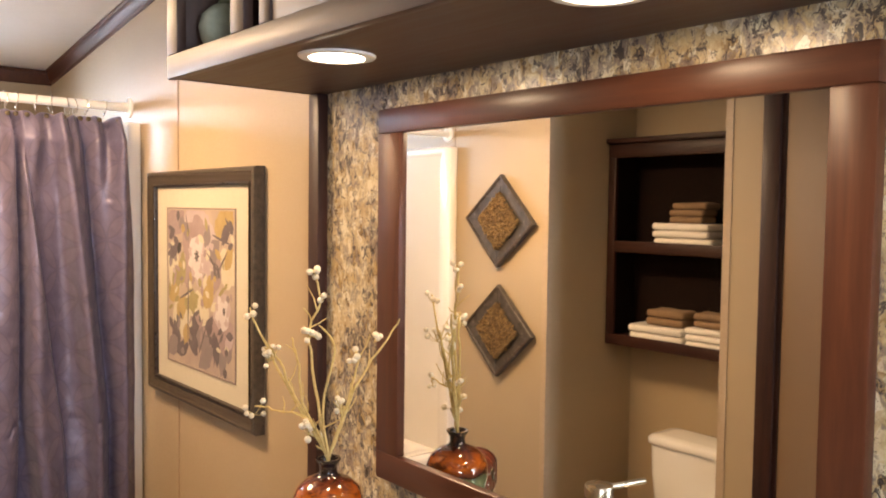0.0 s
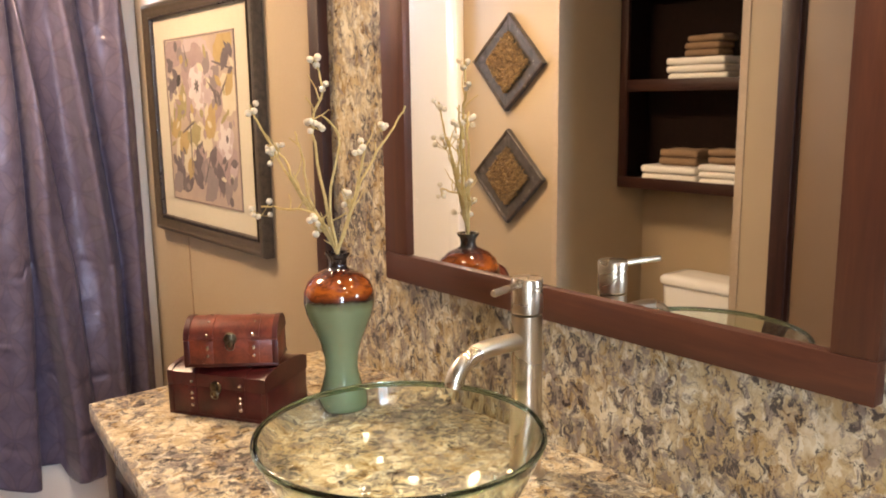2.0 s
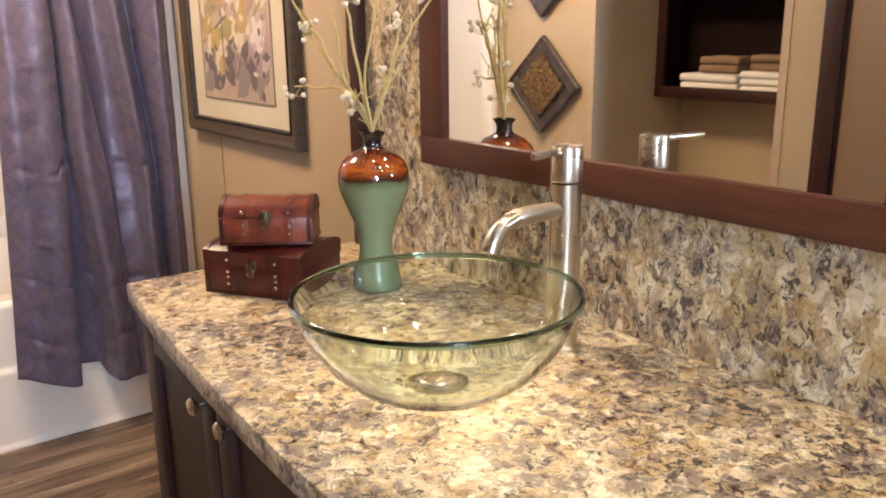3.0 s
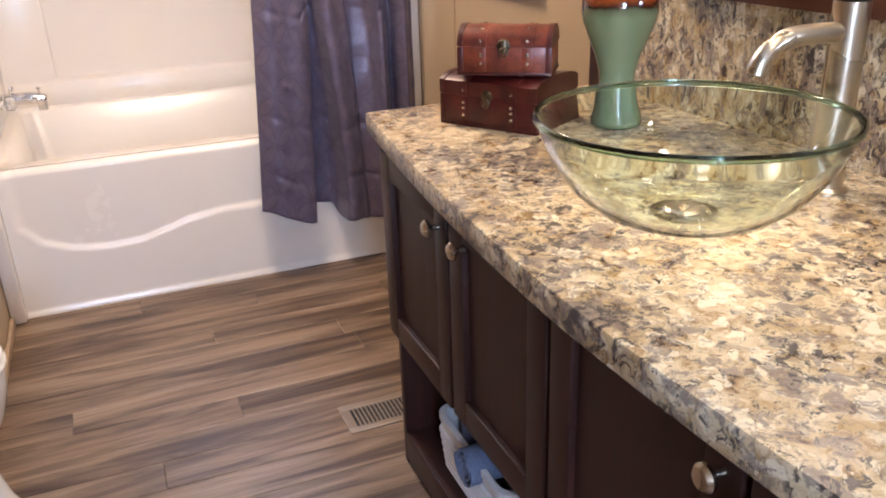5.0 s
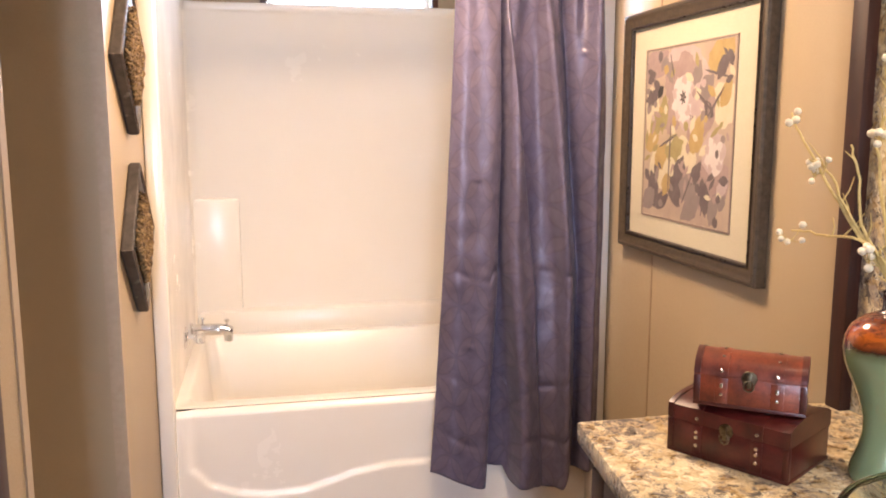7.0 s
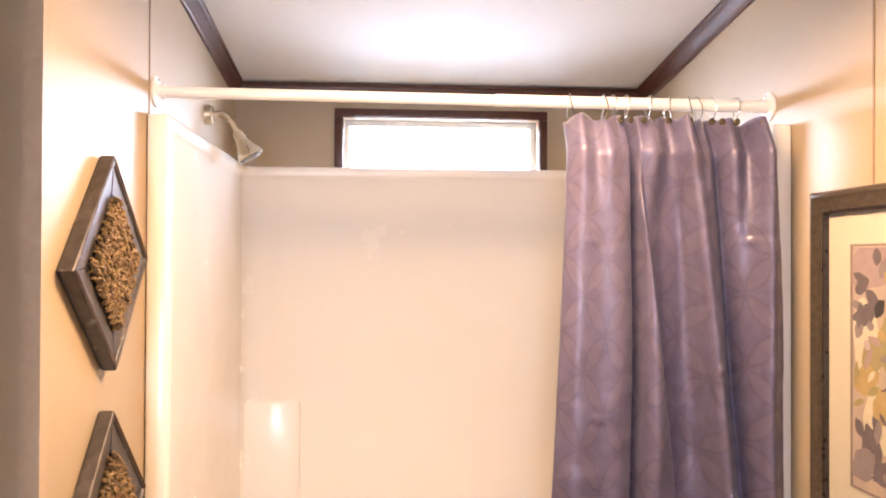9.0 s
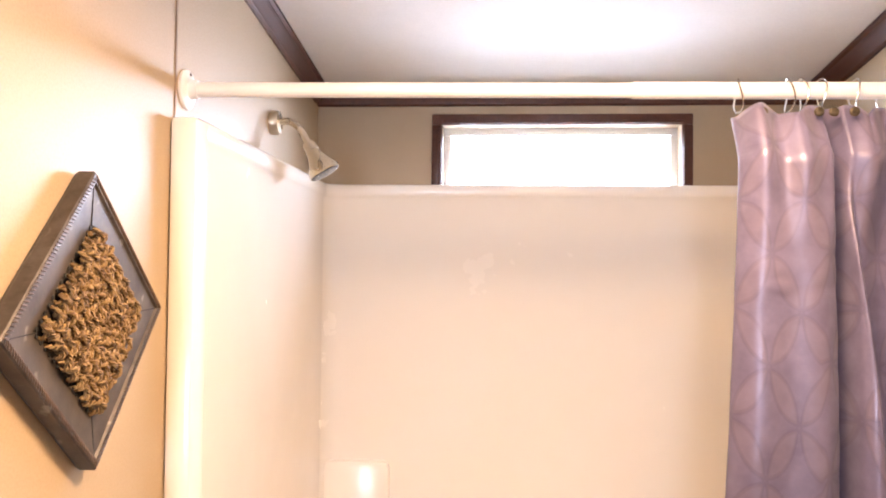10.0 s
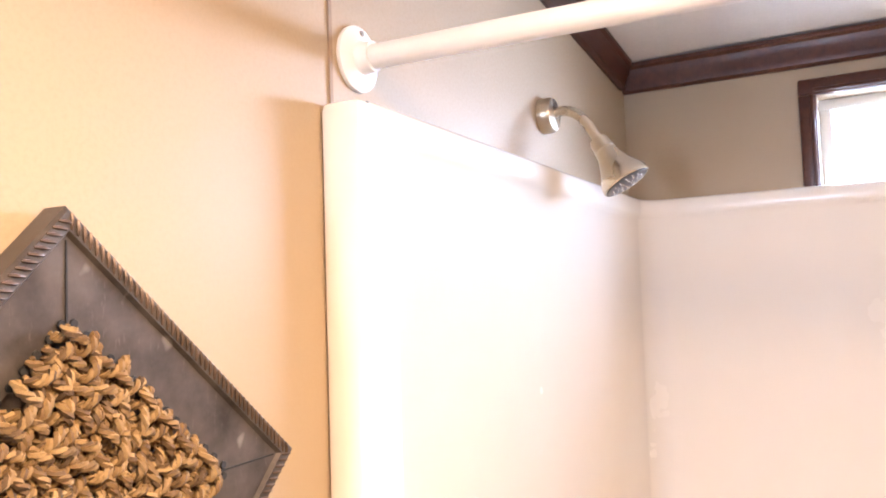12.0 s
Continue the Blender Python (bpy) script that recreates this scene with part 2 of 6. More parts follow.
WALL = wall_mat("tan_vinyl_wall", (0.42, 0.324, 0.210))
DOORMAT = wall_mat("door_brown_tan", (0.23, 0.15, 0.092))
# inside of the shelf cabinet: shade of the recess put into the board colour
SHADEBOARD = speckled("shaded_inner_board", (0.008, 0.004, 0.003), (0.016, 0.008, 0.006), 60, 0.85)
SHADEBOARD.node_tree.nodes["Principled BSDF"].inputs["Specular IOR Level"].default_value = 0.12
CEIL = speckled("ceiling_texture", (0.74, 0.72, 0.69), (0.80, 0.78, 0.75), 160, 0.85, 0, 0.3, 0.002)
WOODZ = wood_mat("espresso_wood_upright", (0.018, 0.0065, 0.005), (0.064, 0.020, 0.012), 0.42, "z")
WOODY = wood_mat("espresso_wood_length", (0.018, 0.0065, 0.005), (0.064, 0.020, 0.012), 0.42, "y")
WOODX = wood_mat("espresso_wood_cross", (0.018, 0.0065, 0.005), (0.064, 0.020, 0.012), 0.42, "x")
MIRWOODZ = wood_mat("mirror_wood_upright", (0.060, 0.019, 0.010), (0.120, 0.041, 0.019), 0.34, "z")
MIRWOODY = wood_mat("mirror_wood_length", (0.060, 0.019, 0.010), (0.120, 0.041, 0.019), 0.34, "y")
# overhead cabinet's outer wood, colour lightened for the light it catches
OVERLITZ = wood_mat("overhead_lit_wood_upright", (0.050, 0.024, 0.016), (0.105, 0.052, 0.033), 0.46, "z")
OVERLITY = wood_mat("overhead_lit_wood_length", (0.050, 0.024, 0.016), (0.105, 0.052, 0.033), 0.46, "y")
for _m in (OVERLITZ, OVERLITY):
    _m.node_tree.nodes["Principled BSDF"].inputs["Specular IOR Level"].default_value = 0.4
COUNTER = granite_mat("counter_laminate", (1, 1, 1), 0.92)
SPLASH = granite_mat("backsplash_laminate", (1.1, 1.1, 0.8), 0.76)
PLANK = plank_mat()
CURTAIN = curtain_mat()
VASE = vase_mat()
ACRYLIC = speckled("white_acrylic", (0.85, 0.80, 0.72), (0.87, 0.825, 0.75), 3, 0.2, 0, 0.01, 0.0005)
PORCELAIN = speckled("white_porcelain", (0.80, 0.79, 0.75), (0.82, 0.81, 0.78), 4, 0.09, 0, 0.01, 0.0005)
def nickel_mat(name, c, r):
    m = Mat(name, c, r, 1.0)
    n = m.noise(m.coords(), 9, 2, 0.5)
    m.rough(m.ramp(n, [(0.3, (r - 0.02,) * 3), (0.7, (r + 0.03,) * 3)]))
    return m.m


NICKEL = nickel_mat("brushed_nickel", (0.62, 0.54, 0.42), 0.27)
CHROME = speckled("chrome", (0.72, 0.71, 0.70), (0.78, 0.77, 0.76), 40, 0.09, 1.0, 0.01, 0.0002)
WHITE = speckled("white_plastic", (0.80, 0.79, 0.76), (0.84, 0.83, 0.80), 30, 0.35, 0, 0.03, 0.0004)
PICFRAME = speckled("picture_frame_bronze", (0.045, 0.033, 0.023), (0.110, 0.085, 0.058), 70, 0.4, 0.2, 0.2, 0.001)
PICLIP = speckled("picture_frame_lip", (0.015, 0.010, 0.008), (0.035, 0.025, 0.018), 90, 0.3, 0.1, 0.1, 0.0006)
MATBOARD = speckled("mat_board", (0.45, 0.41, 0.31), (0.50, 0.455, 0.355), 300, 0.9, 0, 0.1, 0.0003)
def slate_mat():
    m = Mat("dark_hammered_metal", (0.06, 0.05, 0.04), 0.42, 0.3)
    v = m.coords()
    n, sm, sc = m.noise(v, 24, 6, 0.62), m.noise(v, 30, 2, 0.4), m.noise(m.coords((1, 5, 1)), 60, 4, 0.7)
    c = m.ramp(n, [(0.3, (0.032, 0.026, 0.022)), (0.7, (0.11, 0.092, 0.078))])
    c = m.mix(c, (0.30, 0.27, 0.24), m.ramp(sm, [(0.68, (0, 0, 0)), (0.72, (0.55, 0.55, 0.55))]))
    m.color(m.mix(c, (0.17, 0.145, 0.125), m.ramp(sc, [(0.6, (0, 0, 0)), (0.75, (0.5, 0.5, 0.5))])))
    m.rough(m.ramp(n, [(0.3, (0.34,) * 3), (0.7, (0.52,) * 3)]))
    m.bump(n, 0.2, 0.0015)
    return m.m


SLATE = slate_mat()
SLATE_RIM = speckled("dark_bronze_rim", (0.06, 0.038, 0.025), (0.15, 0.10, 0.07), 60, 0.42, 0.4, 0.2, 0.001)
ROPE = rope_mat()
TOWEL_W = speckled("white_terry", (0.70, 0.67, 0.60), (0.82, 0.80, 0.75), 260, 0.95, 0, 0.7, 0.003)
TOWEL_B = speckled("brown_terry", (0.20, 0.125, 0.07), (0.30, 0.20, 0.12), 260, 0.95, 0, 0.7, 0.003)
TOWEL_BLUE = speckled("blue_terry", (0.10, 0.12, 0.19), (0.19, 0.22, 0.31), 240, 0.95, 0, 0.7, 0.003)
BASKET = speckled("white_wicker", (0.66, 0.63, 0.60), (0.78, 0.76, 0.74), 120, 0.7, 0, 0.4, 0.002)
LEATHER = leather_mat("chest_leather_red", (0.050, 0.008, 0.005), (0.25, 0.052, 0.020))
LEATHER_D = leather_mat("chest_leather_dark", (0.028, 0.0035, 0.0035), (0.090, 0.011, 0.008))
STRAP = leather_mat("chest_strap", (0.030, 0.005, 0.004), (0.085, 0.014, 0.008))
BRASS = speckled("aged_brass", (0.09, 0.07, 0.045), (0.22, 0.18, 0.12), 150, 0.35, 1.0, 0.1, 0.0005)
STUD = speckled("nickel_stud", (0.6, 0.56, 0.5), (0.7, 0.66, 0.6), 100, 0.2, 1.0, 0.02, 0.0003)
TWIG = speckled("dried_twig", (0.42, 0.31, 0.11), (0.60, 0.47, 0.21), 90, 0.8, 0, 0.3, 0.001)
BERRY = speckled("cream_berry", (0.58, 0.51, 0.36), (0.72, 0.66, 0.52), 120, 0.5, 0, 0.1, 0.001)
CELADON = speckled("celadon_glaze", (0.30, 0.37, 0.29), (0.40, 0.46, 0.37), 40, 0.1, 0, 0.03, 0.0005)
VENT = speckled("vent_taupe_metal", (0.24, 0.19, 0.14), (0.30, 0.24, 0.18), 90, 0.4, 0.3, 0.05, 0.0005)
BLACK = speckled("dark_void", (0.012, 0.012, 0.012), (0.02, 0.02, 0.02), 80, 0.7)
BLACKRUB = speckled("shower_face_rubber", (0.02, 0.02, 0.022), (0.04, 0.04, 0.045), 100, 0.35)
SEAM = speckled("wall_seam_batten", (0.27, 0.185, 0.115), (0.33, 0.23, 0.15), 60, 0.6)
CORNER = speckled("corner_trim_tan", (0.40, 0.30, 0.20), (0.46, 0.35, 0.24), 60, 0.5)
GROUND = speckled("lawn", (0.06, 0.09, 0.03), (0.12, 0.16, 0.06), 1.5, 0.95)
MIRROR = Mat("mirror_silver", (0.90, 0.90, 0.88), 0.015, 1.0).m
GLASS = Mat("bowl_glass", (0.90, 0.975, 0.91), 0.0, 0.0, Transmission_Weight=1.0, IOR=1.45).m
RIMGLASS = Mat("bowl_rim_glass", (0.50, 0.64, 0.50), 0.02, 0.0, Transmission_Weight=1.0, IOR=1.5).m
PANE = Mat("window_glass", (0.97, 1.0, 0.98), 0.0, 0.0, Transmission_Weight=1.0, IOR=1.45).m
CRYSTAL = Mat("clear_acrylic", (0.96, 0.96, 0.95), 0.05, 0.0, Transmission_Weight=0.9, IOR=1.45).m
_lamp = Mat("lamp_diffuser", (0.9, 0.88, 0.84), 0.4)
_lamp.b.inputs["Emission Color"].default_value = (1.0, 0.90, 0.74, 1)
_lamp.b.inputs["Emission Strength"].default_value = 40.0
LAMP = _lamp.m
_bowl = Mat("lit_glass_bowl", (0.9, 0.88, 0.84), 0.4)
_bowl.b.inputs["Emission Color"].default_value = (1.0, 0.78, 0.56, 1)
_bowl.b.inputs["Emission Strength"].default_value = 3.5
LAMP_BOWL = _bowl.m


# ---- mesh helpers ----
ORIGIN = {}


def finish(name, bm, mat, smooth=None):
    bmesh.ops.recalc_face_normals(bm, faces=bm.faces)
    me = bpy.data.meshes.new(name)
    bm.to_mesh(me)
    bm.free()
    me.materials.append(mat)
    if smooth:
        me.polygons.foreach_set("use_smooth", [True] * len(me.polygons))
        me.set_sharp_from_angle(angle=radians(smooth))
    return me


def thing(name, base, label, category, group="", rz=0.0, kind=""):
    ob = new(name)
    ob.matrix_basis = pose(*base, 0, 0, rz)
    ORIGIN[ob] = Vector(base)
    ob.empty_display_size = 0.1
    return tagged(ob, label, category, group, kind)


def part(name, bm, material, parent, label="", smooth=35, local=False):
    """bm is in world coordinates, unless local: then in those of the parent thing."""
    base = ORIGIN[parent]
    if not local:
        bmesh.ops.translate(bm, verts=bm.verts, vec=-base)
    ob = new(name, finish(name, bm, material, smooth))
    ob.parent = parent
    ORIGIN[ob] = base
    return tagged(ob, label)


def solid(name, bm, material, label="", category="", kind="structure", smooth=35, group=""):
    ob = new(name, finish(name, bm, material, smooth))
    ORIGIN[ob] = Vector((0, 0, 0))
    return tagged(ob, label, category, group, kind)


def box(bm, a, b, bevel=0.0, seg=2):
    x0, y0, z0 = (min(p, q) for p, q in zip(a, b))
    x1, y1, z1 = (max(p, q) for p, q in zip(a, b))
    m = Matrix.Translation(((x0 + x1) / 2, (y0 + y1) / 2, (z0 + z1) / 2)) @ Matrix.Diagonal((x1 - x0, y1 - y0, z1 - z0, 1))
    vs = bmesh.ops.create_cube(bm, size=1, matrix=m)["verts"]
    if bevel:
        es = list({e for v in vs for e in v.link_edges})
        bmesh.ops.bevel(bm, geom=es, offset=bevel, segments=seg, profile=0.5, affect="EDGES")
    return bm


def boxes(*pairs, bevel=0.0):
    bm = bmesh.new()
    for a, b in pairs:
        box(bm, a, b, bevel)
    return bm


def prism(bm, outline, axis, lo, hi):
    """Extrudes an outline of 2D points along an axis; the outline lies in the other two axes, in order."""
    def put(p, w):
        return {"x": (w, p[0], p[1]), "y": (p[0], w, p[1]), "z": (p[0], p[1], w)}[axis]
    a = [bm.verts.new(put(p, lo)) for p in outline]
    b = [bm.verts.new(put(p, hi)) for p in outline]
    n = len(outline)
    bm.faces.new(a)
    bm.faces.new(b[::-1])
    for i in range(n):
        bm.faces.new((a[i], a[(i + 1) % n], b[(i + 1) % n], b[i]))
    return bm


def lathe(bm, profile, segs=32, at=(0, 0, 0), turn=None):
    """Turns (radius, height) pairs round z."""
    m = Matrix.Translation(at) @ (turn or Matrix())
    rings = []
    for r, z in profile:
        if r < 1e-5:
            rings.append([bm.verts.new(m @ Vector((0, 0, z)))])
        else:
            rings.append([bm.verts.new(m @ Vector((r * math.cos(k * math.tau / segs), r * math.sin(k * math.tau / segs), z))) for k in range(segs)])
    for p, q in zip(rings, rings[1:]):
        for k in range(segs):
            quad = [p[k % len(p)], p[(k + 1) % len(p)], q[(k + 1) % len(q)], q[k % len(q)]]
            quad = list(dict.fromkeys(quad))
            if len(quad) > 2:
                bm.faces.new(quad)
    return bm


def tube(bm, pts, radius, segs=10, caps=True):
    """A round tube along points; radius is a number or one per point."""
    pts = [Vector(p) for p in pts]
    rad = radius if isinstance(radius, (list, tuple)) else [radius] * len(pts)
    side = None
    rings = []
    for i, p in enumerate(pts):
        d = (pts[min(i + 1, len(pts) - 1)] - pts[max(i - 1, 0)]).normalized()
        if side is None:
            side = d.orthogonal().normalized()
        side = (side - d * side.dot(d)).normalized()
        up = d.cross(side)
        rings.append([bm.verts.new(p + rad[i] * (side * math.cos(k * math.tau / segs) + up * math.sin(k * math.tau / segs))) for k in range(segs)])
    for p, q in zip(rings, rings[1:]):
        for k in range(segs):
            bm.faces.new((p[k], p[(k + 1) % segs], q[(k + 1) % segs], q[k]))
    if caps:
        bm.faces.new(rings[0][::-1])
        bm.faces.new(rings[-1])
    return bm


def curve(pts, n=8):
    """Catmull-Rom points through pts."""
    pts = [Vector(p) for p in pts]
    ext = [2 * pts[0] - pts[1], *pts, 2 * pts[-1] - pts[-2]]
    out = []
    for a, b, c, d in zip(ext, ext[1:], ext[2:], ext[3:]):
        for k in range(n):
            t = k / n
            out.append(0.5 * (2 * b + (c - a) * t + (2 * a - 5 * b + 4 * c - d) * t * t + (3 * b - a - 3 * c + d) * t ** 3))
    return out + [pts[-1]]


TURN_X = Matrix.Rotation(radians(90), 4, "Y")    # z becomes x
TURN_NX = Matrix.Rotation(radians(-90), 4, "Y")  # z becomes -x
TURN_Y = Matrix.Rotation(radians(-90), 4, "X")   # z becomes y


# ---- setting: walls, ceiling, floor bed ----
def sloped(bm, x0, x1, y0, y1, z0=0.0, over=0.0):
    return prism(bm, [(y0, z0), (y1, z0), (y1, ceil_z(y1) + over), (y0, ceil_z(y0) + over)], "x", x0, x1)


T = 0.10
solid("wall_east", sloped(bmesh.new(), XR, XR + T, YN - T, YB + T), WALL, "tan vinyl-covered wall with a dark seam", "wall")
solid("wall_west_tub", sloped(bmesh.new(), XL - T, XL, ALC_N, YB + T), WALL, "tan wall beside the tub with wall art", "wall")
solid("wall_alcove_north", sloped(bmesh.new(), ALC_X - T, XL - T, ALC_N, ALC_N + T), WALL, "tan side wall of the toilet alcove", "wall")
solid("wall_alcove_back", sloped(bmesh.new(), ALC_X - T, ALC_X, ALC_S - T, ALC_N), WALL, "tan wall behind the toilet", "wall")
solid("wall_alcove_south", sloped(bmesh.new(), ALC_X, XL, ALC_S - T, ALC_S), WALL, "tan wall between alcove and door", "wall")
bm = bmesh.new()
sloped(bm, XL - T, XL, DOOR_N + 0.002, ALC_S - T)
sloped(bm, XL - T, XL, YN - T, DOOR_S)
sloped(bm, XL - T, XL, DOOR_S, DOOR_N + 0.002, DOOR_Z)
solid("wall_west_entry", bm, WALL, "tan wall with a dark-trimmed doorway", "wall")
bm = bmesh.new()
WX0, WX1, WZ0, WZ1 = -0.053, 0.663, 1.90, 2.127
top = ceil_z(YB)
for a, b in (((XL, YB, 0), (XR, YB + T, WZ0)), ((XL, YB, WZ1), (XR, YB + T, top)), ((XL, YB, WZ0), (WX0, YB + T, WZ1)), ((WX1, YB, WZ0), (XR, YB + T, WZ1))):
    box(bm, a, b)
solid("wall_north", bm, WALL, "tan wall above the tub with a high window", "wall")
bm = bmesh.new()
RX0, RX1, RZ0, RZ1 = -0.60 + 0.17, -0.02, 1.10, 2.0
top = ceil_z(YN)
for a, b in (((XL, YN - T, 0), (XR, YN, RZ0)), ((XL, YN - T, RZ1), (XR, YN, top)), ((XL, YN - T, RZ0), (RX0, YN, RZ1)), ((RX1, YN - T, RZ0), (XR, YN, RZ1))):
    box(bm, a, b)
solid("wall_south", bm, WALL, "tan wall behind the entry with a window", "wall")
bm = bmesh.new()
y0, y1 = YN - T, YB + T
prism(bm, [(y0, ceil_z(y0)), (y1, ceil_z(y1)), (y1, ceil_z(y1) + 0.08), (y0, ceil_z(y0) + 0.08)], "x", ALC_X - T, XR + T)
solid("ceiling", bm, CEIL, "white textured sloping ceiling", "ceiling")
solid("ground", boxes(((-60, -60, -0.75), (60, 60, -0.6))), GROUND, "lawn around the house", "ground")
floor = solid("floor", boxes(((ALC_X - T, YN - T, -0.05), (XR + T, YB + T, -0.004))), BLACK, "grey-brown wood-look plank floor", "floor")

# seams and corner strips of the wall panels
bm = bmesh.new()
sloped(bm, XR - 0.0025, XR + 0.001, 2.606, 2.611, 0.0, -0.005)
sloped(bm, XL - 0.001, XL + 0.0025, 2.951, 2.956, 1.935, -0.005)
solid("wall_seam_trim", bm, SEAM, "thin dark seams between wall panels", "trim")
bm = bmesh.new()
sloped(bm, XL - 0.028, XL + 0.003, ALC_N - 0.004, ALC_N + 0.024, 0.0, -0.005)
sloped(bm, XL - 0.028, XL + 0.003, ALC_S - 0.024, ALC_S + 0.004, 0.0, -0.005)
solid("corner_trim", bm, CORNER, "tan corner strips of the toilet alcove", "trim")
bm = bmesh.new()
for a, b in (((XL, ALC_N + 0.026, 0.002), (XL + 0.014, TUB_Y - 0.046, 0.032)),):
    box(bm, a, b, 0.003)
solid("baseboard", bm, CORNER, "low tan base strip along the wall", "baseboard")


PROFILE = [(0, 0.0), (0.030, 0.0), (0.030, -0.008), (0.024, -0.014), (0.022, -0.030), (0.014, -0.044), (0.012, -0.056), (0.006, -0.062), (0, -0.062)]


def crown_bar(name, p0, p1, out, label):
    """Moulding from p0 to p1 along the ceiling line; out is the way off the wall."""
    bm = bmesh.new()
    rows = []
    for p in (Vector(p0), Vector(p1)):
        rows.append([bm.verts.new(p + Vector(out) * o + Vector((0, 0, d))) for o, d in PROFILE])
    n = len(PROFILE)
    for k in range(n):
        bm.faces.new((rows[0][k], rows[0][(k + 1) % n], rows[1][(k + 1) % n], rows[1][k]))
    bm.faces.new(rows[0])
    bm.faces.new(rows[1][::-1])
    return solid(name, bm, MIRWOODY, label, "trim")


zc = lambda y: ceil_z(y) - 0.002
crown_bar("crown_trim_north", (XL, YB, zc(YB)), (XR, YB, zc(YB)), (0, -1, 0), "dark brown crown moulding over the window wall")
crown_bar("crown_trim_west", (XL, ALC_N, zc(ALC_N)), (XL, YB - 0.031, zc(YB - 0.031)), (1, 0, 0), "dark brown crown moulding on the wall")
crown_bar("crown_trim_east", (XR, -1.3, zc(-1.3)), (XR, YB - 0.031, zc(YB - 0.031)), (-1, 0, 0), "dark brown crown moulding on the wall")


# ---- window over the tub ----
def window(name, x0, x1, z0, z1, y, inward, trim, label):
    win = thing(name, ((x0 + x1) / 2, y, z0), label, "window", kind="structure")
    c = 0.033
    s = inward
    fr = 0.022
    ya, yb = y, y + s * 0.016
    for nm, a, b in (("casing", (x0 - c, ya, z1), (x1 + c, yb, z1 + c)), ("casing", (x0 - c, ya, z0 - c), (x1 + c, yb, z0)), ("casing", (x0 - c, ya, z0), (x0, yb, z1)), ("casing", (x1, ya, z0), (x1 + c, yb, z1))):
        bm = boxes((a, b), bevel=0.004)
        part(nm, bm, trim, win)
        # inner bead of the casing
        bx = bmesh.new()
        if abs(b[0] - a[0]) > abs(b[2] - a[2]):
            zz = a[2] if a[2] > z0 else b[2]
            box(bx, (x0 - 0.004, yb - 0.001 * s, zz + (0.004 if a[2] > z0 else -0.012)), (x1 + 0.004, yb + s * 0.006, zz + (0.012 if a[2] > z0 else -0.004)), 0.002)
        else:
            xx = b[0] if a[0] < x0 else a[0]
            sg = -1 if a[0] < x0 else 1
            box(bx, (xx + sg * 0.004, yb - 0.001 * s, z0), (xx + sg * 0.012, yb + s * 0.006, z1), 0.002)
        part("casing_bead", bx, trim, win)
    yo = y - s * 0.05
    for a, b in (((x0, yo, z1 - fr), (x1, yo - s * 0.04, z1)), ((x0, yo, z0), (x1, yo - s * 0.04, z0 + fr)), ((x0, yo, z0 + fr), (x0 + fr, yo - s * 0.04, z1 - fr)), ((x1 - fr, yo, z0 + fr), (x1, yo - s * 0.04, z1 - fr))):
        part("window_frame", boxes((a, b), bevel=0.003), WHITE, win, "white vinyl frame")
    p = part("pane", boxes(((x0 + fr, yo - s * 0.018, z0 + fr), (x1 - fr, yo - s * 0.022, z1 - fr))), PANE, win, "clear glass pane", smooth=None)
    p.visible_shadow = False
    return win


window("window_1", WX0, WX1, WZ0, WZ1, YB, -1, MIRWOODY, "short wide window with dark brown casing, daylit")
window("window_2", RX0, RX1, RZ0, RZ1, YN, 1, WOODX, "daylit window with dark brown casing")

# ---- doorway opposite the mirror ----
door = thing("door_1", (XL - 0.06, (DOOR_N + DOOR_S) / 2, 0), "closed brown-tan flush door in dark brown casing", "door", kind="structure")
part("door_leaf", boxes(((XL - 0.042, DOOR_S + 0.02, 0.01), (XL - 0.003, DOOR_N - 0.02, DOOR_Z - 0.02)), bevel=0.002), DOORMAT, door)
for a, b in (((XL - T, DOOR_N - 0.018, 0), (XL + 0.001, DOOR_N, DOOR_Z)), ((XL - T, DOOR_S, 0), (XL + 0.001, DOOR_S + 0.018, DOOR_Z)), ((XL - T, DOOR_S + 0.018, DOOR_Z - 0.018), (XL + 0.001, DOOR_N - 0.018, DOOR_Z))):
    part("jamb", boxes((a, b)), WOODZ, door, "dark brown jamb")
for a, b in (((XL + 0.001, DOOR_N - 0.006, 0), (XL + 0.012, DOOR_N + 0.055, DOOR_Z + 0.055)), ((XL + 0.001, DOOR_S - 0.055, 0), (XL + 0.012, DOOR_S + 0.006, DOOR_Z + 0.055)), ((XL + 0.001, DOOR_S + 0.006, DOOR_Z - 0.006), (XL + 0.0115, DOOR_N - 0.006, DOOR_Z + 0.055))):
    part("casing", boxes((a, b), bevel=0.004), WOODZ, door, "dark brown casing")

# ---- tub and shower surround ----
tub = thing("bathtub_surround", ((XL + XR) / 2, (TUB_Y + YB) / 2, 0), "glossy off-white one-piece tub and shower surround", "bathtub")
SW = 0.038      # thickness of the surround's shell
SX0, SX1, SYB = XL + SW, XR - SW, YB - 0.034
STOP = 1.941


def smooth01(t):
    t = max(0.0, min(1.0, t))
    return t * t * (3 - 2 * t)


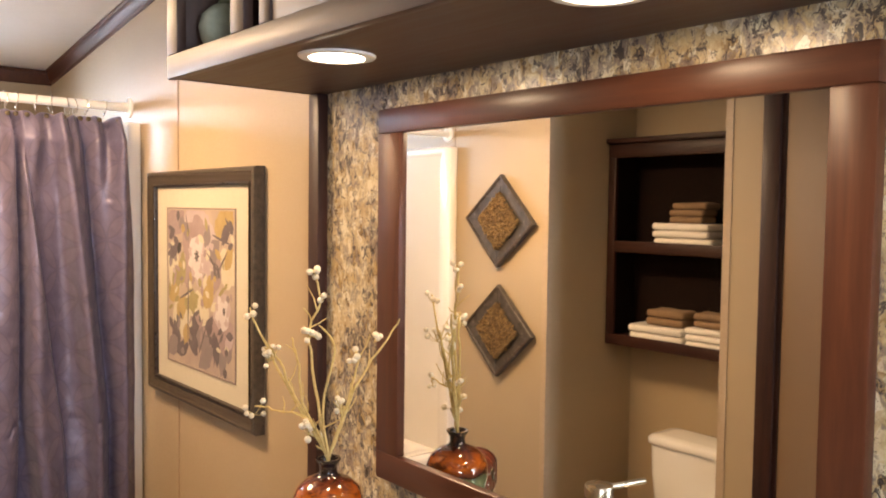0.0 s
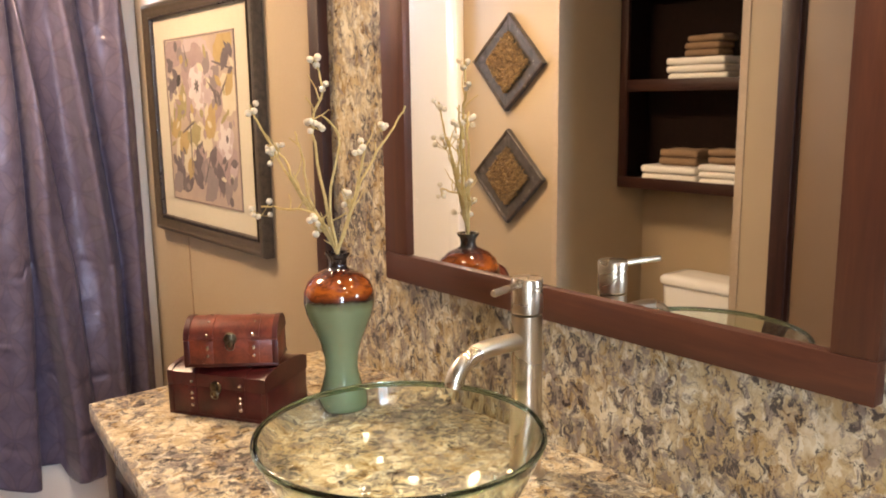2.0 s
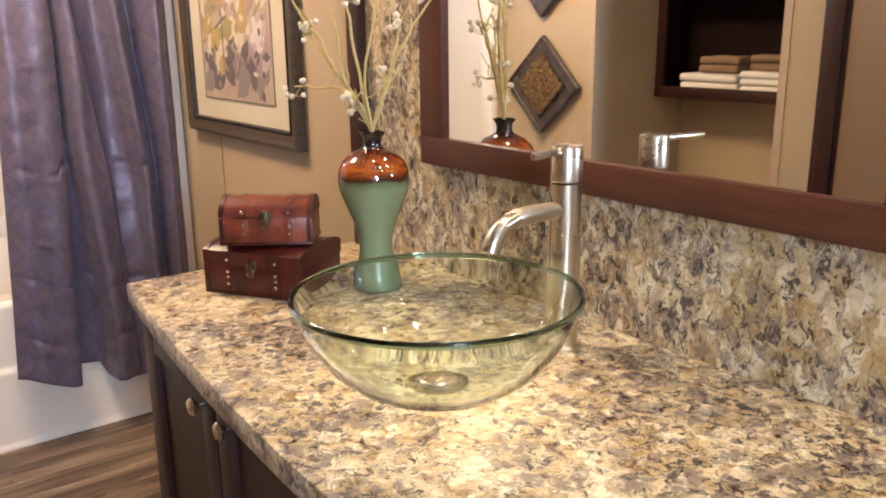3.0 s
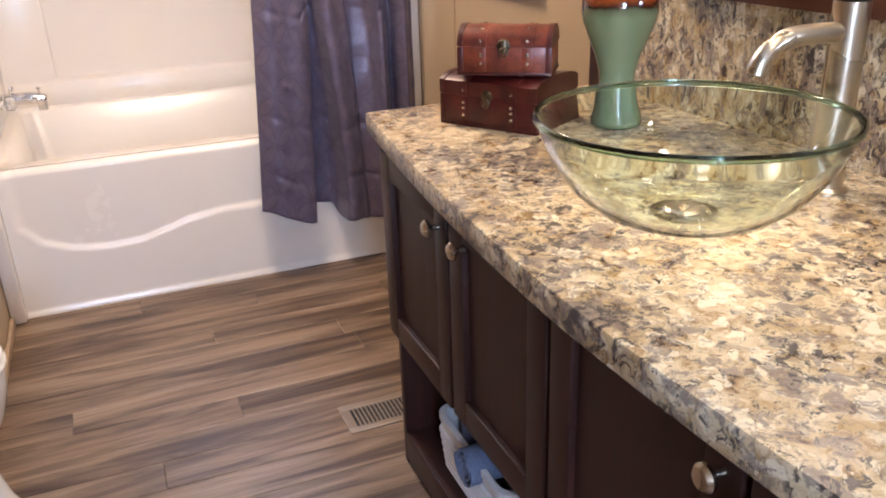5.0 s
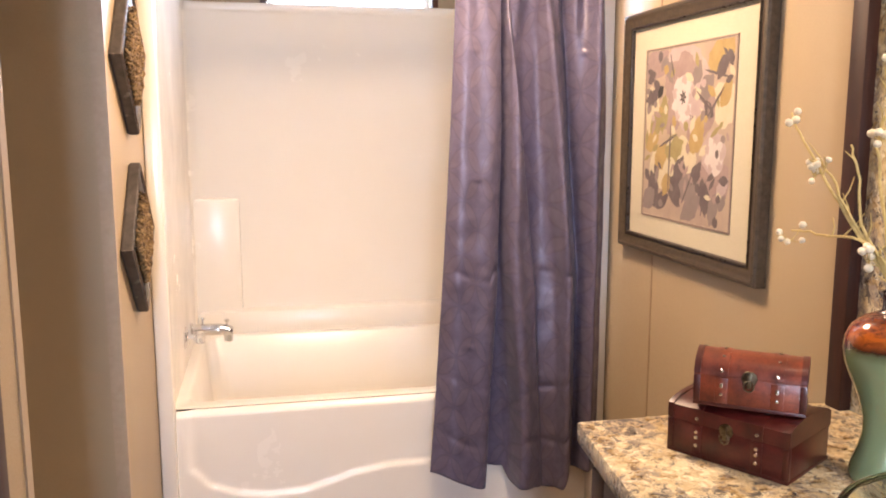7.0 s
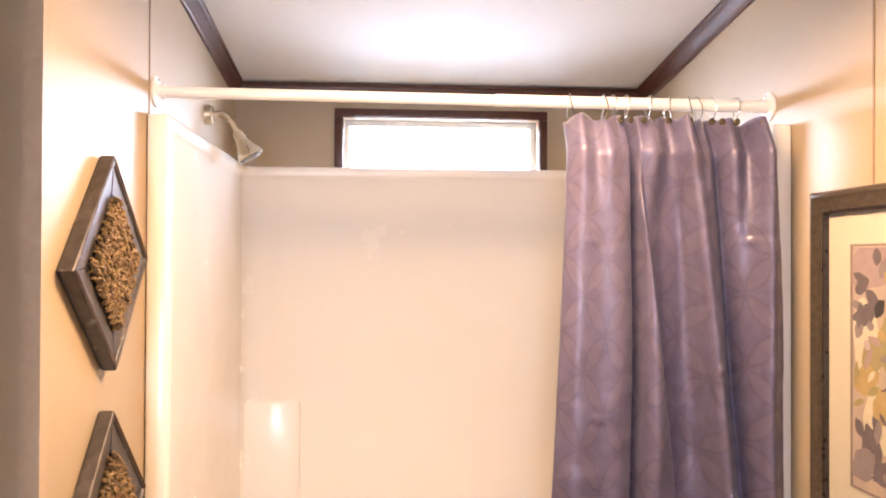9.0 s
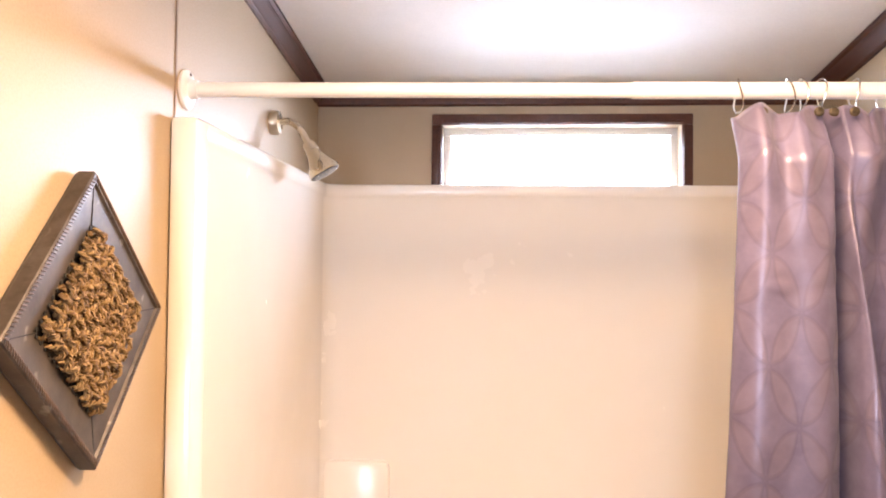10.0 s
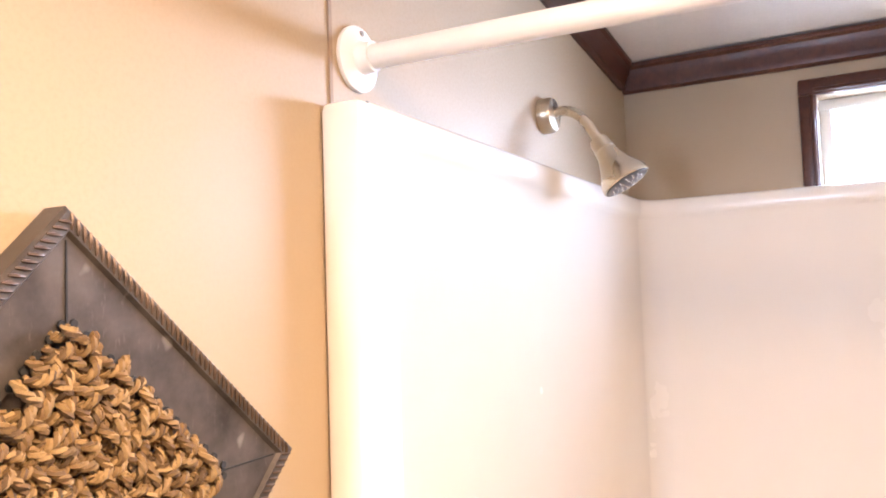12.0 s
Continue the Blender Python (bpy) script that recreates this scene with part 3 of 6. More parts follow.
def swoosh_z(x):
    """Height of the moulded step across the apron."""
    pts = ((-0.40, 0.33), (-0.345, 0.30), (-0.29, 0.245), (-0.20, 0.213), (-0.10, 0.20), (0.01, 0.204), (0.10, 0.228), (0.18, 0.252), (0.30, 0.268), (1.1, 0.278))
    for (xa, za), (xb, zb) in zip(pts, pts[1:]):
        if x <= xb:
            t = smooth01((x - xa) / (xb - xa)) * 0.4 + 0.6 * (x - xa) / (xb - xa)
            return za + (zb - za) * t
    return pts[-1][1]


# apron with its moulded step
bm = bmesh.new()
NX, NZ = 150, 64
grid = []
for i in range(NX + 1):
    x = XL + 0.002 + (XR - XL - 0.004) * i / NX
    col = []
    for k in range(NZ + 1):
        z = TUB_Z * k / NZ
        side = smooth01((x + 0.375) / 0.04)
        step = 0.010 * smooth01((z - swoosh_z(x)) / 0.020) * side
        roll = 0.02 * max(0.0, (z - TUB_Z + 0.02) / 0.02) ** 2
        lip = 0.008 * (1 - smooth01((z - 0.012) / 0.006))
        y = TUB_Y + step + roll - lip
        col.append(bm.verts.new((x, y, z)))
    grid.append(col)
for a, b in zip(grid, grid[1:]):
    for k in range(NZ):
        bm.faces.new((a[k], b[k], b[k + 1], a[k + 1]))
part("apron", bm, ACRYLIC, tub, "white moulded apron with a curved step", smooth=60)

# rim and basin: nested rounded rectangles going down
def ring_rect(x0, x1, y0, y1, r, z, n=6):
    out = []
    for cx, cy, a0 in ((x1 - r, y1 - r, 0), (x0 + r, y1 - r, 90), (x0 + r, y0 + r, 180), (x1 - r, y0 + r, 270)):
        for k in range(n + 1):
            a = radians(a0 + 90 * k / n)
            out.append((cx + r * math.cos(a), cy + r * math.sin(a), z))
    return out


bm = bmesh.new()
Y0 = TUB_Y + 0.04
loops = [ring_rect(XL + 0.002, XR - 0.002, TUB_Y + 0.038, YB - 0.002, 0.004, TUB_Z),
         ring_rect(SX0 + 0.03, SX1 - 0.03, Y0 + 0.06, SYB - 0.05, 0.05, TUB_Z),
         ring_rect(SX0 + 0.045, SX1 - 0.045, Y0 + 0.075, SYB - 0.065, 0.06, TUB_Z - 0.012),
         ring_rect(SX0 + 0.07, SX1 - 0.12, Y0 + 0.10, SYB - 0.09, 0.09, 0.25),
         ring_rect(SX0 + 0.10, SX1 - 0.20, Y0 + 0.14, SYB - 0.13, 0.10, 0.15),
         ring_rect(SX0 + 0.20, SX1 - 0.32, Y0 + 0.24, SYB - 0.23, 0.10, 0.13)]
vr = [[bm.verts.new(p) for p in lp] for lp in loops]
for p, q in zip(vr, vr[1:]):
    for k in range(len(p)):
        bm.faces.new((p[k], p[(k + 1) % len(p)], q[(k + 1) % len(q)], q[k]))
bm.faces.new(vr[-1])
part("basin", bm, ACRYLIC, tub, "white tub basin and rim", smooth=50)

# surround walls in one shell, with a rounded inner corner, top lip and front flanges
bm = bmesh.new()


def shell_path(off):
    """Plan line of the inner face, grown by off towards the walls."""
    r = 0.05
    pts = [(SX0 - off, TUB_Y - 0.02), (SX0 - off, TUB_Y + 0.002)]
    for k in range(9):
        a = radians(180 - 90 * k / 8)
        pts.append((SX0 - off + (r + 0) + r * math.cos(a), SYB + off - r + r * math.sin(a)))
    for k in range(9):
        a = radians(90 - 90 * k / 8)
        pts.append((SX1 + off - r + r * math.cos(a), SYB + off - r + r * math.sin(a)))
    pts += [(SX1 + off, TUB_Y + 0.002), (SX1 + off, TUB_Y - 0.02)]
    return pts


rows = [(0.0, TUB_Z - 0.004), (0.0, 1.896), (-0.006, 1.904), (-0.010, 1.911), (-0.010, 1.936), (-0.006, STOP), (0.030, STOP)]
vr = [[bm.verts.new((x, y, z)) for x, y in shell_path(o)] for o, z in rows]
for p, q in zip(vr, vr[1:]):
    for a, b, c, d in zip(p, p[1:], q[1:], q):
        bm.faces.new((a, b, c, d))
part("surround_wall", bm, ACRYLIC, tub, "glossy off-white surround wall", smooth=60)
for x0, x1 in ((XL + 0.001, SX0 + 0.0105), (SX1 - 0.0105, XR - 0.001)):
    bm = boxes(((x0, TUB_Y - 0.044, 0.0), (x1, TUB_Y + 0.02, STOP)), bevel=0.009)
    part("front_flange", bm, ACRYLIC, tub, "rounded white edge of the surround")
for x0, x1 in ((SX0 - 0.03, SX0 + 0.005), (SX1 - 0.005, SX1 + 0.03)):
    bm = boxes(((x0, TUB_Y - 0.020, TUB_Z - 0.002), (x1, TUB_Y + 0.034, 1.892)), bevel=0.006)
    part("moulded_rib", bm, ACRYLIC, tub)
# moulded corner shelves and the long ledge behind the tub
part("corner_shelf", boxes(((SX0 - 0.030, SYB - 0.020, TUB_Z), (SX0 + 0.205, SYB + 0.030, 1.112)), bevel=0.019), ACRYLIC, tub, "moulded corner shelf")
part("corner_shelf", boxes(((SX1 - 0.215, SYB - 0.020, TUB_Z), (SX1 + 0.030, SYB + 0.030, 1.112)), bevel=0.019), ACRYLIC, tub, "moulded corner shelf")
part("back_ledge", boxes(((SX0, SYB - 0.05, TUB_Z - 0.02), (SX1, SYB + 0.06, 0.62)), bevel=0.045), ACRYLIC, tub, "low moulded ledge")

# tub filler with its clear handle
spout = thing("tub_spout", (SX0, 3.72, 0.60), "chrome tub spout on the plumbing wall", "faucet")
part("escutcheon", lathe(bmesh.new(), [(0, 0), (0.034, 0), (0.034, 0.006), (0.026, 0.012), (0, 0.012)], 24, (SX0, 3.72, 0.60), TURN_X), CHROME, spout)
part("body", tube(bmesh.new(), curve([(SX0 + 0.008, 3.72, 0.60), (SX0 + 0.06, 3.72, 0.602), (SX0 + 0.13, 3.72, 0.600), (SX0 + 0.165, 3.72, 0.588)], 6), [0.026] * 6 + [0.024] * 6 + [0.022] * 6 + [0.02], 16), CHROME, spout)
part("outlet", lathe(bmesh.new(), [(0, -0.03), (0.017, -0.03), (0.018, 0), (0, 0)], 16, (SX0 + 0.15, 3.72, 0.582)), CHROME, spout)
part("diverter_knob", lathe(bmesh.new(), [(0, 0.0), (0.004, 0.0), (0.004, 0.02), (0.009, 0.022), (0.009, 0.03), (0, 0.032)], 14, (SX0 + 0.145, 3.72, 0.612)), CHROME, spout)
part("diverter_knob", lathe(bmesh.new(), [(0, 0.0), (0.004, 0.0), (0.004, 0.02), (0.008, 0.022), (0.008, 0.03), (0, 0.032)], 14, (SX0 + 0.05, 3.72, 0.622)), CHROME, spout)
valve = thing("tub_valve", (SX0, 3.50, 0.63), "clear acrylic knob on a chrome tub valve", "faucet")
part("escutcheon", lathe(bmesh.new(), [(0, 0), (0.045, 0), (0.045, 0.003), (0.03, 0.010), (0, 0.011)], 24, (SX0, 3.50, 0.63), TURN_X), CHROME, valve)
part("stem", lathe(bmesh.new(), [(0, 0), (0.010, 0), (0.010, 0.03), (0, 0.03)], 14, (SX0 + 0.01, 3.50, 0.63), TURN_X), CHROME, valve)
part("knob", lathe(bmesh.new(), [(0, 0), (0.018, 0), (0.028, 0.008), (0.028, 0.03), (0.020, 0.038), (0, 0.040)], 8, (SX0 + 0.035, 3.50, 0.63), TURN_X), CRYSTAL, valve, "faceted clear acrylic knob", smooth=None)

# shower head on the wall above the surround
SH = Vector((XL, 3.555, 2.044))
shower = thing("wall_shower", SH, "brushed nickel shower head on a bent arm", "shower")
part("flange", lathe(bmesh.new(), [(0, 0), (0.030, 0), (0.030, 0.016), (0.027, 0.021), (0.012, 0.023), (0, 0.023)], 28, SH, TURN_X), NICKEL, shower)
part("arm", tube(bmesh.new(), curve([SH + Vector((0.012, 0, 0)), SH + Vector((0.040, 0, 0.004)), SH + Vector((0.068, 0, -0.012)), SH + Vector((0.096, 0, -0.055))], 7), 0.0085, 14), NICKEL, shower)
turn = Matrix.Rotation(radians(180 - 31), 4, "Y")
hd = SH + Vector((0.092, 0, -0.050))
part("swivel", lathe(bmesh.new(), [(0, 0), (0.013, 0), (0.016, 0.006), (0.0165, 0.018), (0.018, 0.021), (0.016, 0.025), (0, 0.025)], 20, hd, turn), NICKEL, shower)
head = part("bell", lathe(bmesh.new(), [(0, 0.024), (0.017, 0.024), (0.019, 0.034), (0.026, 0.052), (0.035, 0.068), (0.040, 0.077), (0.0405, 0.086), (0.038, 0.088), (0.037, 0.085), (0, 0.085)], 32, hd, turn), NICKEL, shower)
part("spray_face", lathe(bmesh.new(), [(0, 0.0855), (0.0368, 0.0855), (0.0355, 0.0885), (0.028, 0.0895), (0, 0.0905)], 32, hd, turn), BLACKRUB, head, "dark rubber spray face")
for ring, cnt in ((0.010, 6), (0.018, 10), (0.026, 14)):
    for k in range(cnt):
        a = math.tau * k / cnt
        p = hd + (turn.to_3x3() @ Vector((ring * math.cos(a), ring * math.sin(a), 0.0895)))
        part("nozzle", lathe(bmesh.new(), [(0, 0), (0.0018, 0), (0.0012, 0.0025), (0, 0.0025)], 6, p, turn), STUD, head)

# ---- curtain rod and curtain ----
ROD_Z = 2.002
rod = thing("shower_rod", (0.3, 3.026, ROD_Z), "white tension shower curtain rod with round flanges", "curtain rod")


def rod_y(x):
    return 3.002 + 0.048 * (x - XL) / (XR - XL)


part("bar", tube(bmesh.new(), [(x, rod_y(x), ROD_Z) for x in (XL + 0.01, 0.42, XR - 0.01)], 0.0135, 20), WHITE, rod)
part("sleeve", tube(bmesh.new(), [(x, rod_y(x), ROD_Z) for x in (0.36, XR - 0.01)], 0.0152, 20), WHITE, rod)
for x, m in ((XL, TURN_X), (XR, TURN_NX)):
    f = part("flange", lathe(bmesh.new(), [(0, 0), (0.036, 0), (0.036, 0.005), (0.031, 0.008), (0.019, 0.010), (0.0165, 0.014), (0.0165, 0.024), (0, 0.024)], 28, (x, rod_y(x), ROD_Z), m), WHITE, rod)
    part("screw", lathe(bmesh.new(), [(0, 0), (0.004, 0), (0.003, 0.002), (0, 0.002)], 8, Vector((x, rod_y(x), ROD_Z + 0.027)) + m.to_3x3() @ Vector((0, 0, 0.008)), m), STUD, f)

CUR_TOP, CUR_Y = 1.953, 2.892
RINGS = (0.545, 0.632, 0.655, 0.687, 0.745, 0.795, 0.847, 0.872, 0.907, 0.970)


def fold_y(x, v):
    """Depth of the cloth at x, v from the top down; towards the room is less."""
    x += 0.006 * noise.noise(Vector((x * 3, v * 4, 8.3)))
    lo = smooth01((v - 0.5) / 0.45)
    left = 0.51 - 0.085 * v
    ca = 0.648 + 0.016 * math.sin(math.pi * v) - 0.034 * v * v      # crease behind the first panel
    wa = 0.010 + 0.078 * lo
    rb = 0.775 + 0.10 * min(v / 0.6, 1.0)                            # ridge of the slanting fold
    f = 0.0
    if x < ca:
        f -= 0.040 * math.sin(math.pi * max(0.0, (x - left) / (ca - left))) ** 0.7
    # the valley, steep on its first side
    f += (0.046 + 0.034 * lo) * smooth01((x - ca + 0.004) / 0.010) * (1 - smooth01((x - ca - wa) / 0.022))
    f -= 0.040 * math.exp(-((x - ca - wa - 0.036) / (0.030 + 0.02 * lo)) ** 2)
    # flat hollow left of the slanting ridge
    f += 0.050 * smooth01(v * 7) * (1 - 0.7 * lo) * smooth01((x - rb + 0.075 + 0.05 * (1 - v)) / 0.02) * (1 - smooth01((x - rb + 0.012) / 0.020))
    f -= 0.042 * math.exp(-((x - rb - 0.018) / 0.024) ** 2)
    f += 0.046 * math.exp(-((x - rb - 0.085 + 0.02 * v) / 0.020) ** 2)
    f -= 0.032 * math.exp(-((x - 0.972) / 0.026) ** 2)
    # gathers below the rings
    f += 0.012 * math.sin(math.tau * (x - 0.5) / 0.062 + 1.0) * max(0.0, 1 - v * 7)
    f += 0.008 * math.sin(math.tau * (x + 0.03 * v) / 0.118 + 2.0) * (1 - 0.4 * v)
    f += 0.006 * noise.noise(Vector((x * 9, v * 7, 3.7))) + 0.003 * noise.noise(Vector((x * 22, v * 24, 1.7)))
    # packing folds left across the cloth, and small pinches
    for c in (0.17, 0.37, 0.58, 0.80, 0.91):
        f += (0.005 + 0.006 * (c > 0.5)) * math.exp(-((v - c - 0.008 * math.sin(15 * x + c * 20)) / 0.005) ** 2) * max(0.0, 0.3 + noise.noise(Vector((x * 11, c * 31, 0.3))))
    for px, pv in ((0.56, 0.17), (0.94, 0.17), (0.57, 0.40), (0.93, 0.40), (0.86, 0.33), (0.55, 0.72), (0.80, 0.78)):
        r2 = ((x - px) / 0.016) ** 2 + ((v - pv) / 0.008) ** 2
        f -= 0.005 * math.exp(-r2) * math.cos(2.4 * (v - pv) / 0.008)
    return f


def hem_z(x):
    """Height of the bottom hem, lower on the forward folds."""
    knots = ((0.40, 0.278), (0.43, 0.272), (0.617, 0.205), (0.632, 0.252), (0.69, 0.245), (0.715, 0.200), (0.88, 0.176), (0.91, 0.232), (1.10, 0.250))
    for (xa, za), (xb, zb) in zip(knots, knots[1:]):
        if x <= xb:
            return za + (zb - za) * smooth01((x - xa) / (xb - xa))
    return knots[-1][1]


bm = bmesh.new()
NU, NV = 230, 200
uvl = bm.loops.layers.uv.new("UVMap")
pts = []
for i in range(NU + 1):
    u = i / NU
    col = []
    for k in range(NV + 1):
        v = k / NV
        left = 0.509 - 0.060 * v - 0.026 * v * v
        right = 0.985 + 0.030 * smooth01(v * 3)
        x = left + (right - left) * u
        ring = min(abs(x - r) for r in RINGS)
        sag = 0.016 * min(1.0, (ring / 0.03) ** 2) * max(0.0, 1 - v * 9)
        z = CUR_TOP - sag - (CUR_TOP - hem_z(x)) * v
        y = CUR_Y + fold_y(x, v) + 0.05 * max(0.0, 0.05 - v) / 0.05
        y = min(y, TUB_Y - 0.012) if v > 0.03 else y
        col.append(bm.verts.new((x, y, z)))
    pts.append(col)
for i in range(NU):
    for k in range(NV):
        f = bm.faces.new((pts[i][k], pts[i][k + 1], pts[i + 1][k + 1], pts[i + 1][k]))
        for lp, (du, dv) in zip(f.loops, ((0, 0), (0, 1), (1, 1), (1, 0))):
            lp[uvl].uv = ((i + du) / NU * 0.95, 1.76 - (k + dv) / NV * 1.76)
curtain = thing("shower_curtain", (0.76, CUR_Y, 0.19), "purple-grey satin shower curtain with woven petal lattice, drawn aside", "curtain")
cl = part("cloth", bm, CURTAIN, curtain, smooth=80)
mod = cl.modifiers.new("thickness", "SOLIDIFY")
mod.thickness = 0.0012
for k, x in enumerate(RINGS):
    bm = bmesh.new()
    tube(bm, [(x + 0.004 * math.sin(a * 2 + k), rod_y(x) + 0.021 * math.cos(a) - 0.002, ROD_Z - 0.010 + 0.030 * math.sin(a)) for a in [math.tau * j / 20 for j in range(21)]], 0.0016, 6, False)
    part("ring", bm, STUD, curtain, "thin metal curtain ring")
    part("rosette", lathe(bmesh.new(), [(0, 0), (0.008, 0), (0.008, 0.002), (0.006, 0.004), (0, 0.005)], 14, (x, CUR_Y + 0.005, CUR_TOP - 0.016), Matrix.Rotation(radians(90), 4, "X")), BRASS, curtain, "dark round ring button")


# ---- framed flower print ----
PX = XR - 0.001
PY0, PY1, PZ0, PZ1 = 2.028, 2.800, 1.046, 1.764
pic = thing("framed_picture", (PX, (PY0 + PY1) / 2, PZ0), "framed floral print with cream mat in a dark bronze frame", "picture")


def mitred(bm, y0, y1, z0, z1, prof):
    """Picture-frame moulding; prof: (inwards from the outer edge, off the wall)."""
    rows = []
    for (cy, cz, sy, sz) in ((y0, z0, 1, 1), (y1, z0, -1, 1), (y1, z1, -1, -1), (y0, z1, 1, -1)):
        rows.append([bm.verts.new((PX - d, cy + sy * w, cz + sz * w)) for w, d in prof])
    n = len(prof)
    for a in range(4):
        p, q = rows[a], rows[(a + 1) % 4]
        for k in range(n):
            bm.faces.new((p[k], p[(k + 1) % n], q[(k + 1) % n], q[k]))
    return bm


part("frame", mitred(bmesh.new(), PY0, PY1, PZ0, PZ1, [(0, 0), (0, 0.026), (0.004, 0.031), (0.012, 0.033), (0.018, 0.029), (0.026, 0.027), (0.034, 0.023), (0.040, 0.022), (0.040, 0)]), PICFRAME, pic, "dark bronze stepped frame")
part("inner_lip", mitred(bmesh.new(), PY0 + 0.0402, PY1 - 0.0402, PZ0 + 0.0402, PZ1 - 0.0402, [(0, 0), (0, 0.024), (0.004, 0.026), (0.008, 0.023), (0.010, 0.016), (0.010, 0)]), PICLIP, pic, "black inner lip")
part("mat_board", boxes(((PX, PY0 + 0.05, PZ0 + 0.05), (PX - 0.012, PY1 - 0.05, PZ1 - 0.05))), MATBOARD, pic, "cream mat board")
AY0, AY1, AZ0, AZ1 = 2.178, 2.660, 1.162, 1.644
part("mat_bevel", mitred(bmesh.new(), AY0 - 0.006, AY1 + 0.006, AZ0 - 0.006, AZ1 + 0.006, [(0, 0.0122), (0, 0.0150), (0.005, 0.0150), (0.005, 0.0122)]), speckled("mat_bevel_mauve", (0.20, 0.15, 0.13), (0.26, 0.2, 0.17), 90, 0.8), pic, "narrow mauve mat edge")


def paint(name, a, b, scale=28):
    a, b = tuple(k * 0.86 for k in a), tuple(k * 0.86 for k in b)
    return speckled(name, a, b, scale, 0.75, 0, 0.02, 0.0003)


part("print", boxes(((PX - 0.0122, AY0, AZ0), (PX - 0.0136, AY1, AZ1))), paint("print_ground", (0.33, 0.25, 0.22), (0.46, 0.37, 0.28), 9), pic, "floral print ground")
INK = {"mauve": paint("ink_mauve", (0.276, 0.198, 0.194), (0.355, 0.269, 0.256)), "white": paint("ink_white", (0.519, 0.460, 0.460), (0.599, 0.547, 0.534)),
       "lilac": paint("ink_lilac", (0.388, 0.302, 0.302), (0.467, 0.382, 0.375)), "ochre": paint("ink_ochre", (0.342, 0.237, 0.093), (0.434, 0.316, 0.146)), "olive": paint("ink_olive", (0.250, 0.210, 0.092), (0.335, 0.289, 0.144)),
       "cream": paint("ink_cream", (0.509, 0.443, 0.312), (0.574, 0.508, 0.390)), "slate": paint("ink_slate", (0.090, 0.070, 0.076), (0.156, 0.127, 0.133)), "grey": paint("ink_grey", (0.194, 0.155, 0.155), (0.257, 0.211, 0.204)), "black": paint("ink_black", (0.024, 0.020, 0.020), (0.047, 0.040, 0.040))}
LAYER = [0]


def blob(u, v, ru, rv, ink, tilt=0.0, leaf=False, seed=0):
    """A flat painted patch of the print: u to the right, v up, as parts of its sides."""
    LAYER[0] += 1
    d = 0.0137 + 0.000008 * LAYER[0]
    rnd = random.Random(seed + LAYER[0])
    bm = bmesh.new()
    vs = []
    for k in range(26):
        a = math.tau * k / 26
        w = 1 + rnd.uniform(-0.10, 0.10)
        px, py = math.cos(a) * ru * w, math.sin(a) * rv * w
        if leaf:
            py *= max(0.0, 1 - abs(math.cos(a)) ** 3)
        c, s = math.cos(tilt), math.sin(tilt)
        uu, vv_ = u + px * c - py * s, v + px * s + py * c
        uu, vv_ = min(max(uu, 0.004), 0.996), min(max(vv_, 0.004), 0.996)
        vs.append(bm.verts.new((PX - d, AY1 + (AY0 - AY1) * uu, AZ0 + (AZ1 - AZ0) * vv_)))
    bm.faces.new(vs)
    part("painted_patch", bm, INK[ink], pic, smooth=None)


